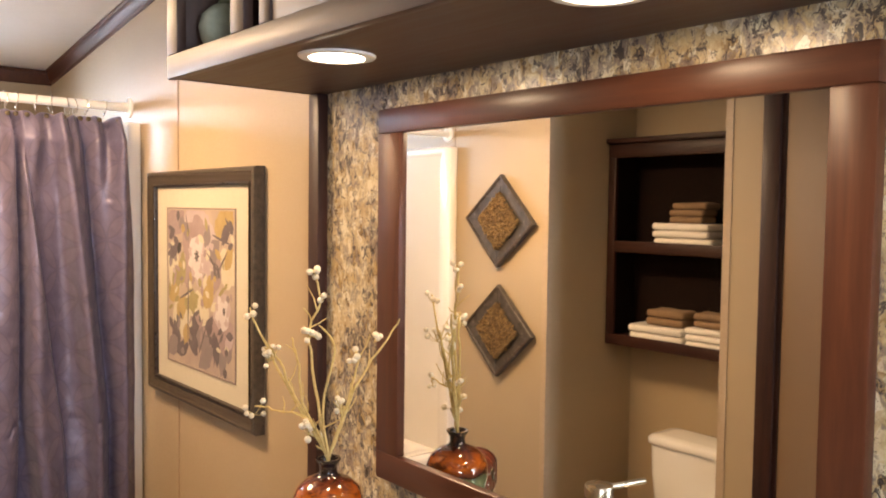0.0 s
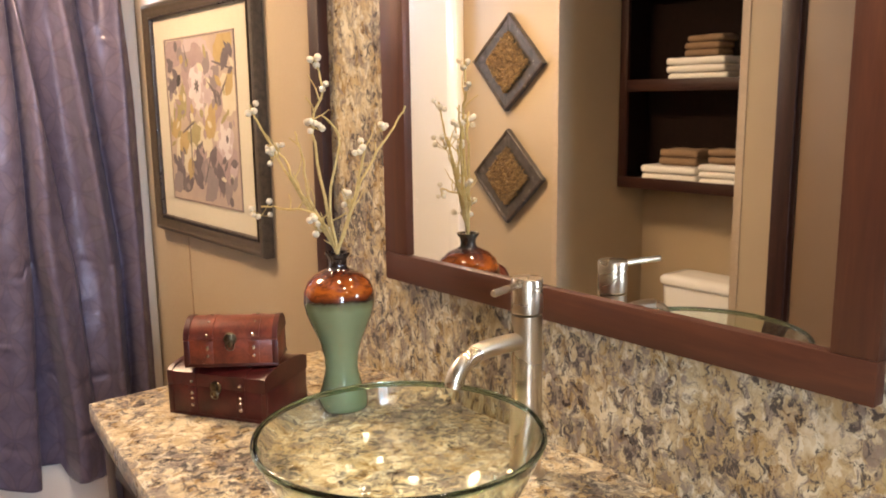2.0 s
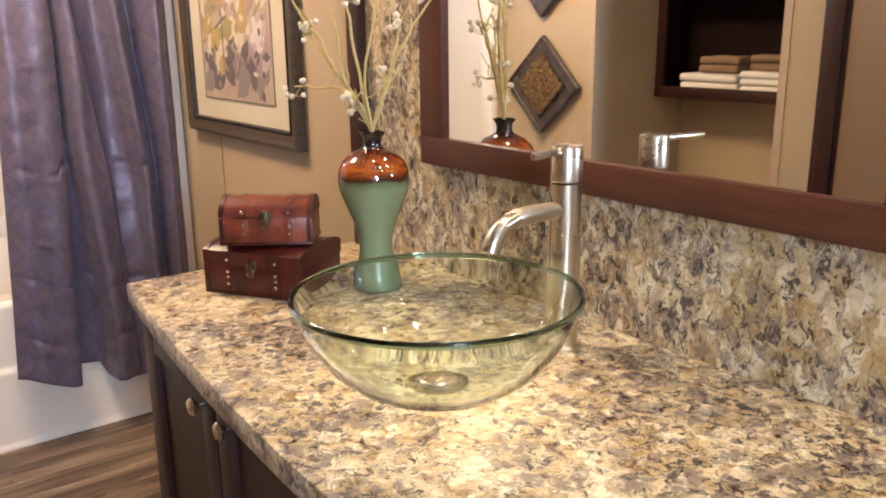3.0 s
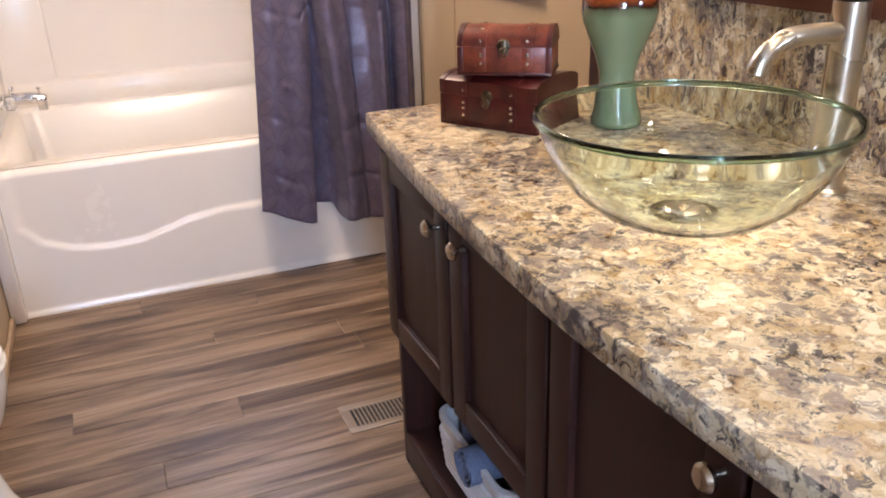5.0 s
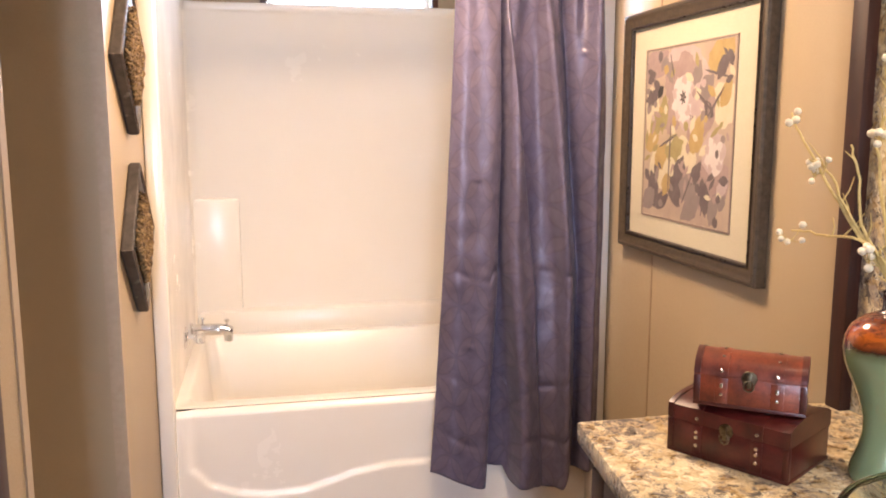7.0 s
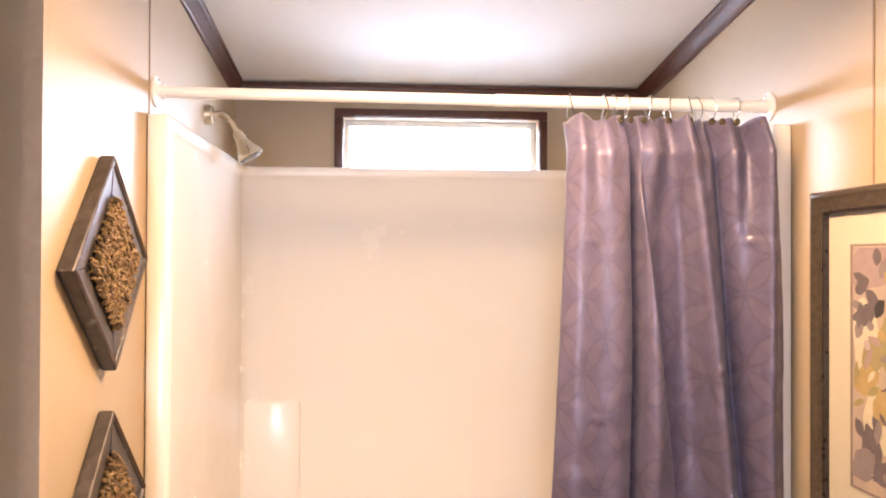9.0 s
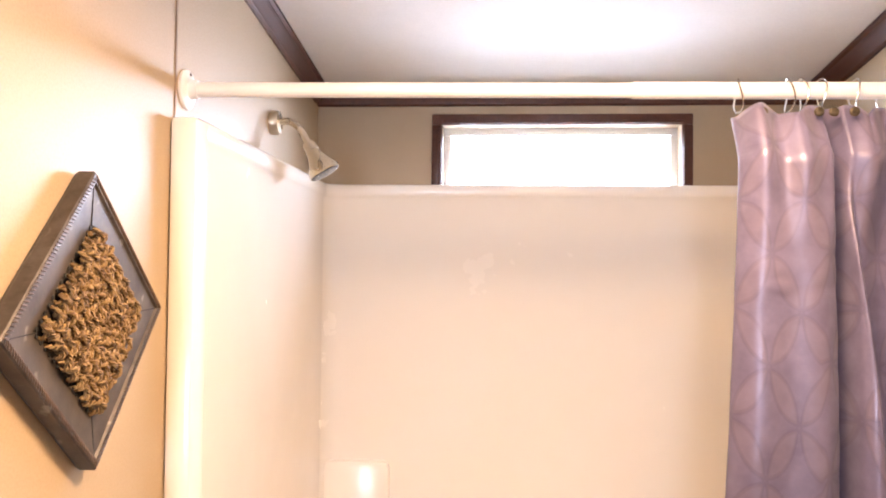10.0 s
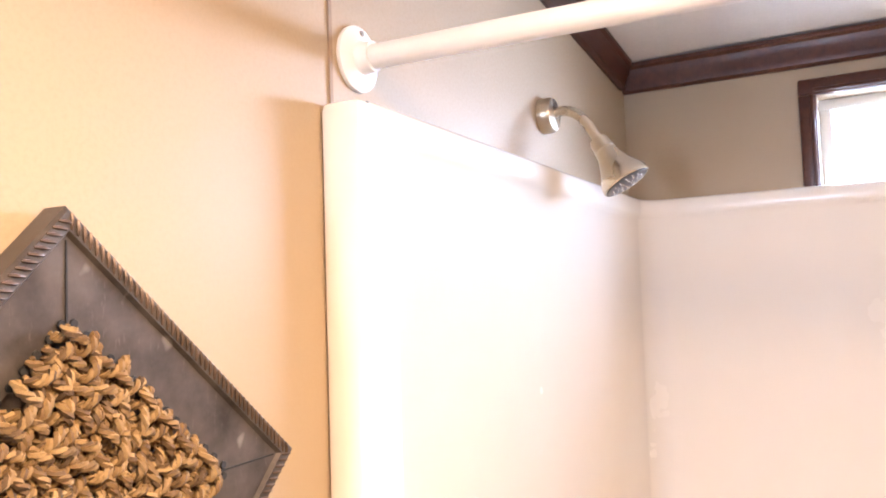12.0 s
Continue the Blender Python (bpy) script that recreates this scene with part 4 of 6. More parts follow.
rnd = random.Random(5)
for u, v, ru, rv, ink, tl, lf in (
        (0.12, 0.92, 0.16, 0.10, "mauve", 0.2, 0), (0.45, 0.95, 0.18, 0.07, "lilac", 0.0, 0), (0.86, 0.93, 0.14, 0.09, "ochre", 0.5, 0), (0.10, 0.62, 0.10, 0.16, "cream", 0.2, 0),
        (0.90, 0.66, 0.13, 0.12, "cream", 0.1, 0), (0.70, 0.60, 0.14, 0.10, "mauve", 0.7, 0), (0.80, 0.24, 0.20, 0.16, "mauve", 0.1, 0), (0.22, 0.30, 0.15, 0.13, "cream", 0.5, 0), (0.45, 0.36, 0.20, 0.13, "cream", 0.0, 0),
        (0.36, 0.62, 0.13, 0.10, "mauve", 0.9, 0), (0.56, 0.62, 0.12, 0.13, "lilac", -0.7, 0), (0.36, 0.80, 0.12, 0.12, "mauve", -0.8, 0), (0.60, 0.84, 0.11, 0.14, "lilac", 0.9, 0), (0.48, 0.88, 0.09, 0.10, "mauve", 1.4, 0),
        (0.46, 0.70, 0.105, 0.125, "white", 0.1, 0), (0.41, 0.76, 0.06, 0.06, "white", 0.4, 0), (0.52, 0.64, 0.055, 0.06, "white", 0.9, 0), (0.47, 0.71, 0.028, 0.030, "grey", 0.0, 0), (0.47, 0.71, 0.016, 0.02, "black", 0.3, 0),
        (0.82, 0.40, 0.12, 0.12, "lilac", 0.2, 0), (0.83, 0.38, 0.085, 0.095, "white", 0.5, 0), (0.86, 0.41, 0.022, 0.03, "slate", 0.6, 0),
        (0.14, 0.55, 0.11, 0.07, "olive", 1.0, 1), (0.24, 0.62, 0.12, 0.055, "olive", 1.5, 1), (0.10, 0.45, 0.10, 0.06, "ochre", 0.4, 1), (0.22, 0.36, 0.11, 0.07, "ochre", 0.9, 1), (0.38, 0.42, 0.12, 0.08, "olive", 0.3, 1),
        (0.63, 0.47, 0.11, 0.07, "ochre", 0.6, 1), (0.66, 0.55, 0.07, 0.05, "ochre", 1.2, 1), (0.92, 0.72, 0.09, 0.05, "ochre", 1.0, 1),
        (0.30, 0.87, 0.09, 0.045, "grey", 2.0, 1), (0.62, 0.84, 0.08, 0.05, "grey", 1.2, 1), (0.72, 0.75, 0.10, 0.065, "grey", 0.8, 1), (0.74, 0.64, 0.08, 0.04, "slate", -0.6, 1), (0.88, 0.86, 0.09, 0.045, "slate", 0.9, 1), (0.95, 0.90, 0.05, 0.03, "slate", 2.0, 1),
        (0.07, 0.84, 0.06, 0.035, "slate", 0.5, 1), (0.14, 0.79, 0.06, 0.03, "slate", -0.6, 1), (0.10, 0.72, 0.08, 0.045, "slate", 0.4, 1), (0.19, 0.75, 0.05, 0.03, "black", 0.9, 1), (0.05, 0.66, 0.05, 0.03, "grey", 1.2, 1),
        (0.46, 0.27, 0.12, 0.075, "slate", 1.3, 1), (0.56, 0.20, 0.14, 0.08, "grey", 0.2, 1), (0.40, 0.17, 0.12, 0.07, "slate", 2.3, 1), (0.64, 0.28, 0.08, 0.05, "slate", 1.0, 1), (0.74, 0.16, 0.11, 0.06, "slate", 1.8, 1), (0.60, 0.09, 0.13, 0.07, "grey", 0.6, 1),
        (0.14, 0.17, 0.12, 0.07, "slate", 1.9, 1), (0.08, 0.10, 0.10, 0.07, "grey", 0.7, 1), (0.24, 0.10, 0.11, 0.05, "slate", 0.4, 1), (0.84, 0.10, 0.10, 0.05, "grey", 1.3, 1), (0.92, 0.22, 0.08, 0.04, "lilac", 0.8, 1), (0.30, 0.20, 0.08, 0.05, "ochre", 1.2, 1)):
    blob(u, v, ru, rv, ink, tl, bool(lf))
for k in range(95):
    u, v = rnd.uniform(0.03, 0.97), rnd.uniform(0.03, 0.97)
    if math.hypot(u - 0.46, v - 0.70) < 0.12 or math.hypot(u - 0.83, v - 0.39) < 0.10:
        continue
    dark = v < 0.33 or (u < 0.25 and v > 0.65) or (u > 0.8 and v > 0.75)
    ink = rnd.choice(("slate", "grey", "slate", "mauve", "cream") if dark else ("ochre", "cream", "mauve", "lilac", "olive", "grey", "cream"))
    blob(u, v, rnd.uniform(0.022, 0.06), rnd.uniform(0.012, 0.03), ink, rnd.uniform(0, 3.1), True)
for k in range(9):
    a = math.tau * k / 9
    blob(0.46 + 0.085 * math.cos(a), 0.70 + 0.10 * math.sin(a), 0.045, 0.030, "white" if k % 2 else "lilac", a, True)
    blob(0.83 + 0.070 * math.cos(a), 0.39 + 0.080 * math.sin(a), 0.035, 0.024, "white" if k % 2 else "lilac", a, True)
blob(0.46, 0.70, 0.075, 0.090, "white")
blob(0.83, 0.39, 0.060, 0.066, "white")
blob(0.86, 0.40, 0.018, 0.024, "slate")
blob(0.47, 0.71, 0.024, 0.026, "grey")
for k in range(7):
    a = math.tau * k / 7
    blob(0.47 + 0.022 * math.cos(a), 0.71 + 0.026 * math.sin(a), 0.018, 0.006, "black", a)
for u0, v0, u1, v1 in ((0.33, 0.15, 0.34, 0.58), (0.20, 0.42, 0.42, 0.50), (0.75, 0.60, 0.90, 0.75), (0.62, 0.74, 0.80, 0.62), (0.70, 0.85, 0.95, 0.80), (0.50, 0.10, 0.62, 0.30), (0.72, 0.05, 0.76, 0.25), (0.36, 0.82, 0.30, 0.97)):
    LAYER[0] += 1
    um, vm, ln, an = (u0 + u1) / 2, (v0 + v1) / 2, math.hypot(u1 - u0, v1 - v0) / 2, math.atan2(v1 - v0, u1 - u0)
    blob(um, vm, ln, 0.008, "slate", an)


# ---- diamond wall panels with knotted rope ----
def rope_piece(bm, a, b, lift, rad):
    """Two strands twisted round an arched line from a to b."""
    a, b = Vector(a), Vector(b)
    d = b - a
    n = Vector((1, 0, 0))
    side = d.cross(n).normalized()
    steps = 13
    for ph in (0, math.pi):
        pts = []
        for k in range(steps + 1):
            t = k / steps
            p = a + d * t + n * (lift * math.sin(math.pi * t)) + side * (0.25 * lift * math.sin(math.tau * t))
            tw = ph + t * math.tau * 2.6
            pts.append(p + (n * math.sin(tw) + side * math.cos(tw)) * rad * 0.62)
        taper = [rad * (0.55 if k in (0, steps) else 0.72) for k in range(steps + 1)]
        tube(bm, pts, taper, 5)


def diamond(cy, cz, lean, seed, label):
    H, WIDE = 0.202, 1.058
    x0 = XL + 0.001
    ob = thing("wall_panel_art", (x0, cy, cz - H), label, "wall art", group="diamond wall panels")

    def ring(h, x):
        return [(x, cy, cz + h), (x, cy + h * WIDE, cz), (x, cy, cz - h), (x, cy - h * WIDE, cz)]
    bm = bmesh.new()
    loops = [ring(H - 0.004, x0), ring(H, x0 + 0.006), ring(H, x0 + 0.027), ring(H - 0.003, x0 + 0.0295), ring(H - 0.016, x0 + 0.0295), ring(H - 0.019, x0 + 0.026), ring(H - 0.075, x0 + 0.022), ring(H - 0.078, x0 + 0.014)]
    vr = [[bm.verts.new(p) for p in lp] for lp in loops]
    for p, q in zip(vr, vr[1:]):
        for k in range(4):
            bm.faces.new((p[k], p[(k + 1) % 4], q[(k + 1) % 4], q[k]))
    bm.faces.new(vr[-1])
    bm.faces.new(vr[0][::-1])
    part("panel", bm, SLATE, ob, "dark hammered metal panel", smooth=25)
    # twisted bead along the rim
    for k in range(4):
        a, b = Vector(ring(H - 0.0085, x0 + 0.0295)[k]), Vector(ring(H - 0.0085, x0 + 0.0295)[(k + 1) % 4])
        bm = bmesh.new()
        d = (b - a)
        side = d.normalized().cross(Vector((1, 0, 0)))
        for j in range(46):
            p = a + d * ((j + 0.5) / 46)
            tube(bm, [p - side * 0.0042 - d.normalized() * 0.0035, p + Vector((0.0010, 0, 0)), p + side * 0.0042 + d.normalized() * 0.0035], [0.0009, 0.0016, 0.0009], 5)
        part("rim_bead", bm, SLATE_RIM, ob, "twisted bronze bead")
    # mitre lines of the face
    for sy, sz in ((0, 1), (1, 0), (0, -1), (-1, 0)):
        bm = bmesh.new()
        tube(bm, [(x0 + 0.0258, cy + sy * WIDE * (H - 0.022), cz + sz * (H - 0.022)), (x0 + 0.0228, cy + sy * WIDE * (H - 0.078), cz + sz * (H - 0.078))], 0.0009, 4)
        part("mitre_line", bm, BLACK, ob)
    # knotted rope field: short loops, crossing in rows
    rnd = random.Random(seed)
    bm = bmesh.new()
    h = 0.126
    n = 15
    for i in range(n):
        for j in range(n):
            p, q = (i + 0.5) / n * 2 - 1, (j + 0.5) / n * 2 - 1
            for rep in range(2):
                yy = (p + q) / 2 * h + rnd.uniform(-0.004, 0.004)
                zz = (p - q) / 2 * h + rnd.uniform(-0.004, 0.004)
                an = (0.35, 2.0)[(i + j + rep) % 2] + rnd.uniform(-0.55, 0.55)
                ln = rnd.uniform(0.009, 0.0135)
                base = x0 + 0.0215 + rep * 0.006 + rnd.uniform(0, 0.003)
                a = (base, cy + yy - math.cos(an) * ln, cz + zz - math.sin(an) * ln)
                b = (base, cy + yy + math.cos(an) * ln, cz + zz + math.sin(an) * ln)
                rope_piece(bm, a, b, rnd.uniform(0.005, 0.011), 0.0032)
    r = part("rope_weave", bm, ROPE, ob, "knotted golden-brown rope", smooth=60)
    tagged(r, kind="stuff")
    for k in range(4):
        for j in range(n):
            t = (j + 0.5) / n
            a, b = Vector(ring(h + 0.004, x0 + 0.0235)[k]), Vector(ring(h + 0.004, x0 + 0.0235)[(k + 1) % 4])
            p = a + (b - a) * t
            part("rope_hole", lathe(bmesh.new(), [(0, 0), (0.0032, 0), (0.0028, 0.0012), (0, 0.0012)], 8, p, TURN_X), BLACK, ob)
    # hung a little askew
    mid = Matrix.Translation((x0, cy, cz))
    ob.matrix_basis = mid @ Matrix.Rotation(lean, 4, "X") @ mid.inverted() @ ob.matrix_basis
    return ob


diamond(2.633, 1.605, 0.0485, 11, "dark diamond panel with knotted rope centre, hung above its twin")
diamond(2.633, 1.128, 0.012, 12, "dark diamond panel with knotted rope centre, hung below its twin")

# ---- overhead cabinet with nooks and downlights ----
sof = thing("overhead_cabinet", (XR - 0.1, 0.8, SOF_Z), "dark wood overhead cabinet with open nooks and downlights", "cabinet")
S0 = -0.25
STOPZ = 2.30
part("bottom_board", boxes(((SOF_X + 0.020, S0, SOF_Z), (XR - 0.002, SOF_END - 0.018, SOF_Z + 0.02))), OVERLITY, sof)
part("end_panel", boxes(((SOF_X + 0.020, SOF_END - 0.018, SOF_Z - 0.001), (XR - 0.002, SOF_END, STOPZ)), bevel=0.002), OVERLITZ, sof)
part("end_panel", boxes(((SOF_X + 0.020, S0 - 0.018, SOF_Z - 0.001), (XR - 0.002, S0, STOPZ)), bevel=0.002), OVERLITZ, sof)
part("top_board", boxes(((SOF_X, S0 - 0.018, STOPZ), (XR - 0.002, SOF_END, STOPZ + 0.02)), bevel=0.003), WOODY, sof)
part("back_board", boxes(((XR - 0.012, S0, SOF_Z + 0.02), (XR - 0.002, SOF_END - 0.018, STOPZ))), WOODZ, sof)
part("bottom_rail", boxes(((SOF_X, S0 - 0.018, SOF_Z - 0.003), (SOF_X + 0.02, SOF_END, SOF_Z + 0.045)), bevel=0.0025), OVERLITY, sof)
part("top_rail", boxes(((SOF_X, S0 - 0.018, STOPZ - 0.045), (SOF_X + 0.02, SOF_END, STOPZ)), bevel=0.0025), OVERLITY, sof)
part("nook_floor", boxes(((SOF_X + 0.02, S0, SOF_Z + 0.035), (XR - 0.012, SOF_END - 0.018, SOF_Z + 0.044))), WOODY, sof)
stiles = [(1.691, SOF_END), (1.397, 1.450), (1.300, 1.340), (S0 - 0.018, S0 + 0.02)]
for a, b in stiles:
    part("stile", boxes(((SOF_X, a, SOF_Z + 0.0451), (SOF_X + 0.02, b, STOPZ - 0.0451)), bevel=0.0025), OVERLITZ, sof)
for y in (1.4235, 1.320):
    part("divider", boxes(((SOF_X + 0.0201, y - 0.008, SOF_Z + 0.044), (XR - 0.012, y + 0.008, STOPZ))), WOODX, sof)
part("front_panel", boxes(((SOF_X + 0.003, S0 + 0.02, SOF_Z + 0.0451), (SOF_X + 0.018, 1.300, STOPZ - 0.0451)), bevel=0.002), OVERLITY, sof, "closed front panel")

light = None
for k, (lx, ly) in enumerate(LIGHTS):
    if light is None:
        light = thing("downlight", (lx, ly, SOF_Z), "round recessed downlight with white trim, lit", "downlight", group="downlights under the cabinet")
        part("trim_ring", lathe(bmesh.new(), [(0.047, 0.0), (0.050, -0.005), (0.066, -0.004), (0.068, -0.001), (0.068, 0.0)], 40, (lx, ly, SOF_Z)), WHITE, light, "white trim ring")
        d = part("diffuser", lathe(bmesh.new(), [(0, -0.0035), (0.030, -0.0035), (0.048, -0.001), (0.048, 0.0)], 40, (lx, ly, SOF_Z)), LAMP, light, "glowing lens")
        d.visible_shadow = False
    else:
        copy_thing(light, pose(lx, ly, SOF_Z))

DZ = ceil_z(DOME[1])
dome = thing("ceiling_light", (DOME[0], DOME[1], DZ), "semi-flush ceiling light with a white glass bowl, lit", "ceiling light")
part("canopy", lathe(bmesh.new(), [(0, 0.012), (0.065, 0.012), (0.065, -0.016), (0.05, -0.024), (0, -0.024)], 32, (DOME[0], DOME[1], DZ)), NICKEL, dome)
part("stem", lathe(bmesh.new(), [(0.008, -0.02), (0.008, -0.272), (0, -0.272)], 14, (DOME[0], DOME[1], DZ)), NICKEL, dome)
d = part("glass_bowl", lathe(bmesh.new(), [(0, -0.268), (0.09, -0.262), (0.17, -0.236), (0.222, -0.190), (0.226, -0.190), (0.174, -0.240), (0.092, -0.267), (0, -0.273)], 40, (DOME[0], DOME[1], DZ)), LAMP_BOWL, dome, "glowing white glass bowl")
d.visible_shadow = False

# small jar in the first nook
jar = thing("green_jar", (0.80, 1.60, SOF_Z + 0.044), "small pale green glazed jar with brown neck", "jar")
jar_at = (0.775, 1.655, SOF_Z + 0.0445)
part("body", lathe(bmesh.new(), [(0, 0), (0.030, 0), (0.036, 0.006), (0.050, 0.03), (0.056, 0.055), (0.050, 0.080), (0.032, 0.098), (0.018, 0.105), (0, 0.105)], 36, jar_at), CELADON, jar, "pale green crackle glaze")
part("neck", lathe(bmesh.new(), [(0.018, 0.104), (0.015, 0.115), (0.016, 0.135), (0.024, 0.146), (0.022, 0.147), (0.013, 0.135), (0, 0.13)], 28, jar_at), VASE, jar, "brown glazed neck")

# ---- backsplash panel and its edge trim ----
solid("backsplash", boxes(((XR - 0.008, -0.30, CTR_Z), (XR - 0.001, 1.708, SOF_Z))), SPLASH, "brown granite-pattern panel behind the mirror", "wall panel")
solid("panel_trim", boxes(((XR - 0.034, 1.7082, 0.0), (XR - 0.001, 1.752, SOF_Z - 0.001)), bevel=0.003), WOODZ, "dark wood strip beside the stone panel", "trim")

# ---- framed mirror ----
MX0 = XR - 0.0082
MY0, MY1, MZ0, MZ1 = 0.470, 1.469, 1.086, 1.861
mir = thing("wall_mirror", (MX0, (MY0 + MY1) / 2, MZ0), "large wall mirror in a flat dark wood frame", "mirror")
IY0, IY1, IZ0, IZ1 = 0.528, 1.395, 1.143, 1.811
FX = XR - 0.034
for nm, a, b, mt in (("frame_rail", (MX0, MY0, IZ1), (FX, MY1, MZ1), MIRWOODY), ("frame_rail", (MX0, MY0, MZ0), (FX, MY1, IZ0), MIRWOODY),
                     ("frame_stile", (MX0, MY0, IZ0), (FX, IY0, IZ1), MIRWOODZ), ("frame_stile", (MX0, IY1, IZ0), (FX, MY1, IZ1), MIRWOODZ)):
    part(nm, boxes((a, b), bevel=0.0025), mt, mir)
part("mirror_glass", boxes(((MX0, IY0 - 0.004, IZ0 - 0.004), (MX0 - 0.0155, IY1 + 0.004, IZ1 + 0.004))), MIRROR, mir, "silvered mirror glass", smooth=None)

# ---- vanity ----
CAB_X, CAB_Y0, CAB_Y1 = 0.512, -0.03, 1.705
vanity = thing("vanity_cabinet", (0.78, 0.8, 0), "dark espresso vanity cabinet with shaker doors and open shelf", "cabinet")
UND = CTR_Z - 0.037
CABX1 = XR - 0.001
BAY = ((0.990, CAB_Y1 - 0.018), (0.605, 0.972), (CAB_Y0 + 0.018, 0.587))
for y0, y1 in ((CAB_Y1 - 0.018, CAB_Y1), (0.972, 0.990), (0.587, 0.605), (CAB_Y0, CAB_Y0 + 0.018)):
    part("side_panel", boxes(((CAB_X, y0, 0.0), (CABX1 - 0.03, y1, UND)), bevel=0.001), WOODZ, vanity)
part("back_panel", boxes(((CABX1 - 0.03, CAB_Y0, 0.0), (CABX1 - 0.02, CAB_Y1, UND))), WOODZ, vanity)
for (y0, y1) in BAY:
    part("shelf", boxes(((CAB_X + 0.002, y0, 0.355), (CABX1 - 0.031, y1, 0.372))), WOODY, vanity)
    part("base_board", boxes(((CAB_X + 0.002, y0, 0.07), (CABX1 - 0.031, y1, 0.088))), WOODY, vanity)
    part("bottom_rail", boxes(((CAB_X - 0.0005, y0, 0.012), (CAB_X + 0.018, y1, 0.092)), bevel=0.002), WOODY, vanity)
    part("mid_rail", boxes(((CAB_X - 0.0005, y0, 0.345), (CAB_X + 0.018, y1, 0.395)), bevel=0.002), WOODY, vanity)
    part("top_rail", boxes(((CAB_X - 0.0005, y0, UND - 0.05), (CAB_X + 0.018, y1, UND - 0.001)), bevel=0.002), WOODY, vanity)


def shaker(y0, y1, z0, z1, knob_y):
    d = part("door", boxes(((CAB_X - 0.009, y0 + 0.05, z0 + 0.05), (CAB_X - 0.001, y1 - 0.05, z1 - 0.05))), WOODZ, vanity, "shaker door")
    for a, b, mt in (((CAB_X - 0.021, y0, z0), (CAB_X - 0.001, y0 + 0.055, z1), WOODZ), ((CAB_X - 0.021, y1 - 0.055, z0), (CAB_X - 0.001, y1, z1), WOODZ),
                     ((CAB_X - 0.0208, y0 + 0.055, z0), (CAB_X - 0.001, y1 - 0.055, z0 + 0.055), WOODY), ((CAB_X - 0.0208, y0 + 0.055, z1 - 0.055), (CAB_X - 0.001, y1 - 0.055, z1), WOODY)):
        part("door_frame", boxes((a, b), bevel=0.002), mt, d)
    part("knob", lathe(bmesh.new(), [(0, 0), (0.006, 0), (0.005, 0.012), (0.008, 0.016), (0.015, 0.019), (0.016, 0.024), (0.012, 0.029), (0, 0.031)], 22, (CAB_X - 0.021, knob_y, 0.733), TURN_NX), NICKEL, d, "brushed nickel knob")


shaker(1.342, 1.694, 0.372, 0.795, 1.377)
shaker(0.988, 1.330, 0.372, 0.795, 1.262)
shaker(0.602, 0.974, 0.075, 0.795, 0.628)
shaker(0.232, 0.590, 0.075, 0.795, 0.560)
shaker(-0.020, 0.220, 0.372, 0.795, 0.190)


def ctr_x(y):
    return 0.412 + 0.083 * abs(y - 0.82) ** 1.6


worktop = thing("countertop", (0.74, 0.85, UND), "bow-fronted countertop in cream and brown granite-pattern laminate", "countertop")


def swept(profile):
    """A profile across the counter carried along its bowed front."""
    bm = bmesh.new()
    rows = [[bm.verts.new((px, y, pz)) for px, pz in profile(ctr_x(y))] for y in [-0.05 + (CTR_END + 0.05) * k / 60 for k in range(61)]]
    n = len(rows[0])
    for p, q in zip(rows, rows[1:]):
        for k in range(n):
            bm.faces.new((p[k], p[(k + 1) % n], q[(k + 1) % n], q[k]))
    bm.faces.new(rows[0])
    bm.faces.new(rows[-1][::-1])
    return bm


part("slab", swept(lambda x: [(x + 0.0012, UND + 0.001), (x + 0.0012, CTR_Z - 0.0006), (x + 0.004, CTR_Z), (XR - 0.0085, CTR_Z), (XR - 0.0085, UND + 0.001)]), COUNTER, worktop, smooth=50)
part("edge_strip", swept(lambda x: [(x + 0.0010, UND), (x, UND + 0.001), (x, CTR_Z - 0.003), (x + 0.0010, CTR_Z - 0.0008)]), COUNTER, worktop, "laminate edge strip along the bowed front", smooth=50)

# ---- glass vessel basin ----
BC = (0.676, 0.948)
bowl = thing("vessel_sink", (*BC, CTR_Z), "clear greenish glass vessel basin on the counter", "sink")
BH = 0.146
outer = [(0.052, 0.003), (0.084, 0.008), (0.122, 0.025), (0.153, 0.052), (0.177, 0.086), (0.192, 0.119), (0.198, BH - 0.006)]
inner = [(0.194, BH - 0.002), (0.188, 0.119), (0.172, 0.087), (0.148, 0.055), (0.118, 0.030), (0.080, 0.014), (0.030, 0.0095)]
g = part("bowl", lathe(bmesh.new(), [(0, 0.003)] + outer + [(0.1995, BH - 0.003), (0.1990, BH), (0.1965, BH + 0.001)] + inner + [(0, 0.0095)], 80, (*BC, CTR_Z)), GLASS, bowl, "clear green-tinged glass", smooth=70)
r = part("rim_edge", lathe(bmesh.new(), [(0.1998, BH - 0.007), (0.2022, BH - 0.006), (0.2034, BH - 0.002), (0.2022, BH + 0.002), (0.1998, BH + 0.003), (0.1998, BH - 0.007)], 80, (*BC, CTR_Z)), RIMGLASS, bowl, "green polished glass edge", smooth=80)
for o in (g, r):
    o.visible_shadow = False
part("drain", lathe(bmesh.new(), [(0, 0.010), (0.028, 0.010), (0.028, 0.0125), (0.024, 0.0155), (0.021, 0.0145), (0.010, 0.0175), (0, 0.018)], 32, (*BC, CTR_Z)), NICKEL, bowl, "chrome drain")
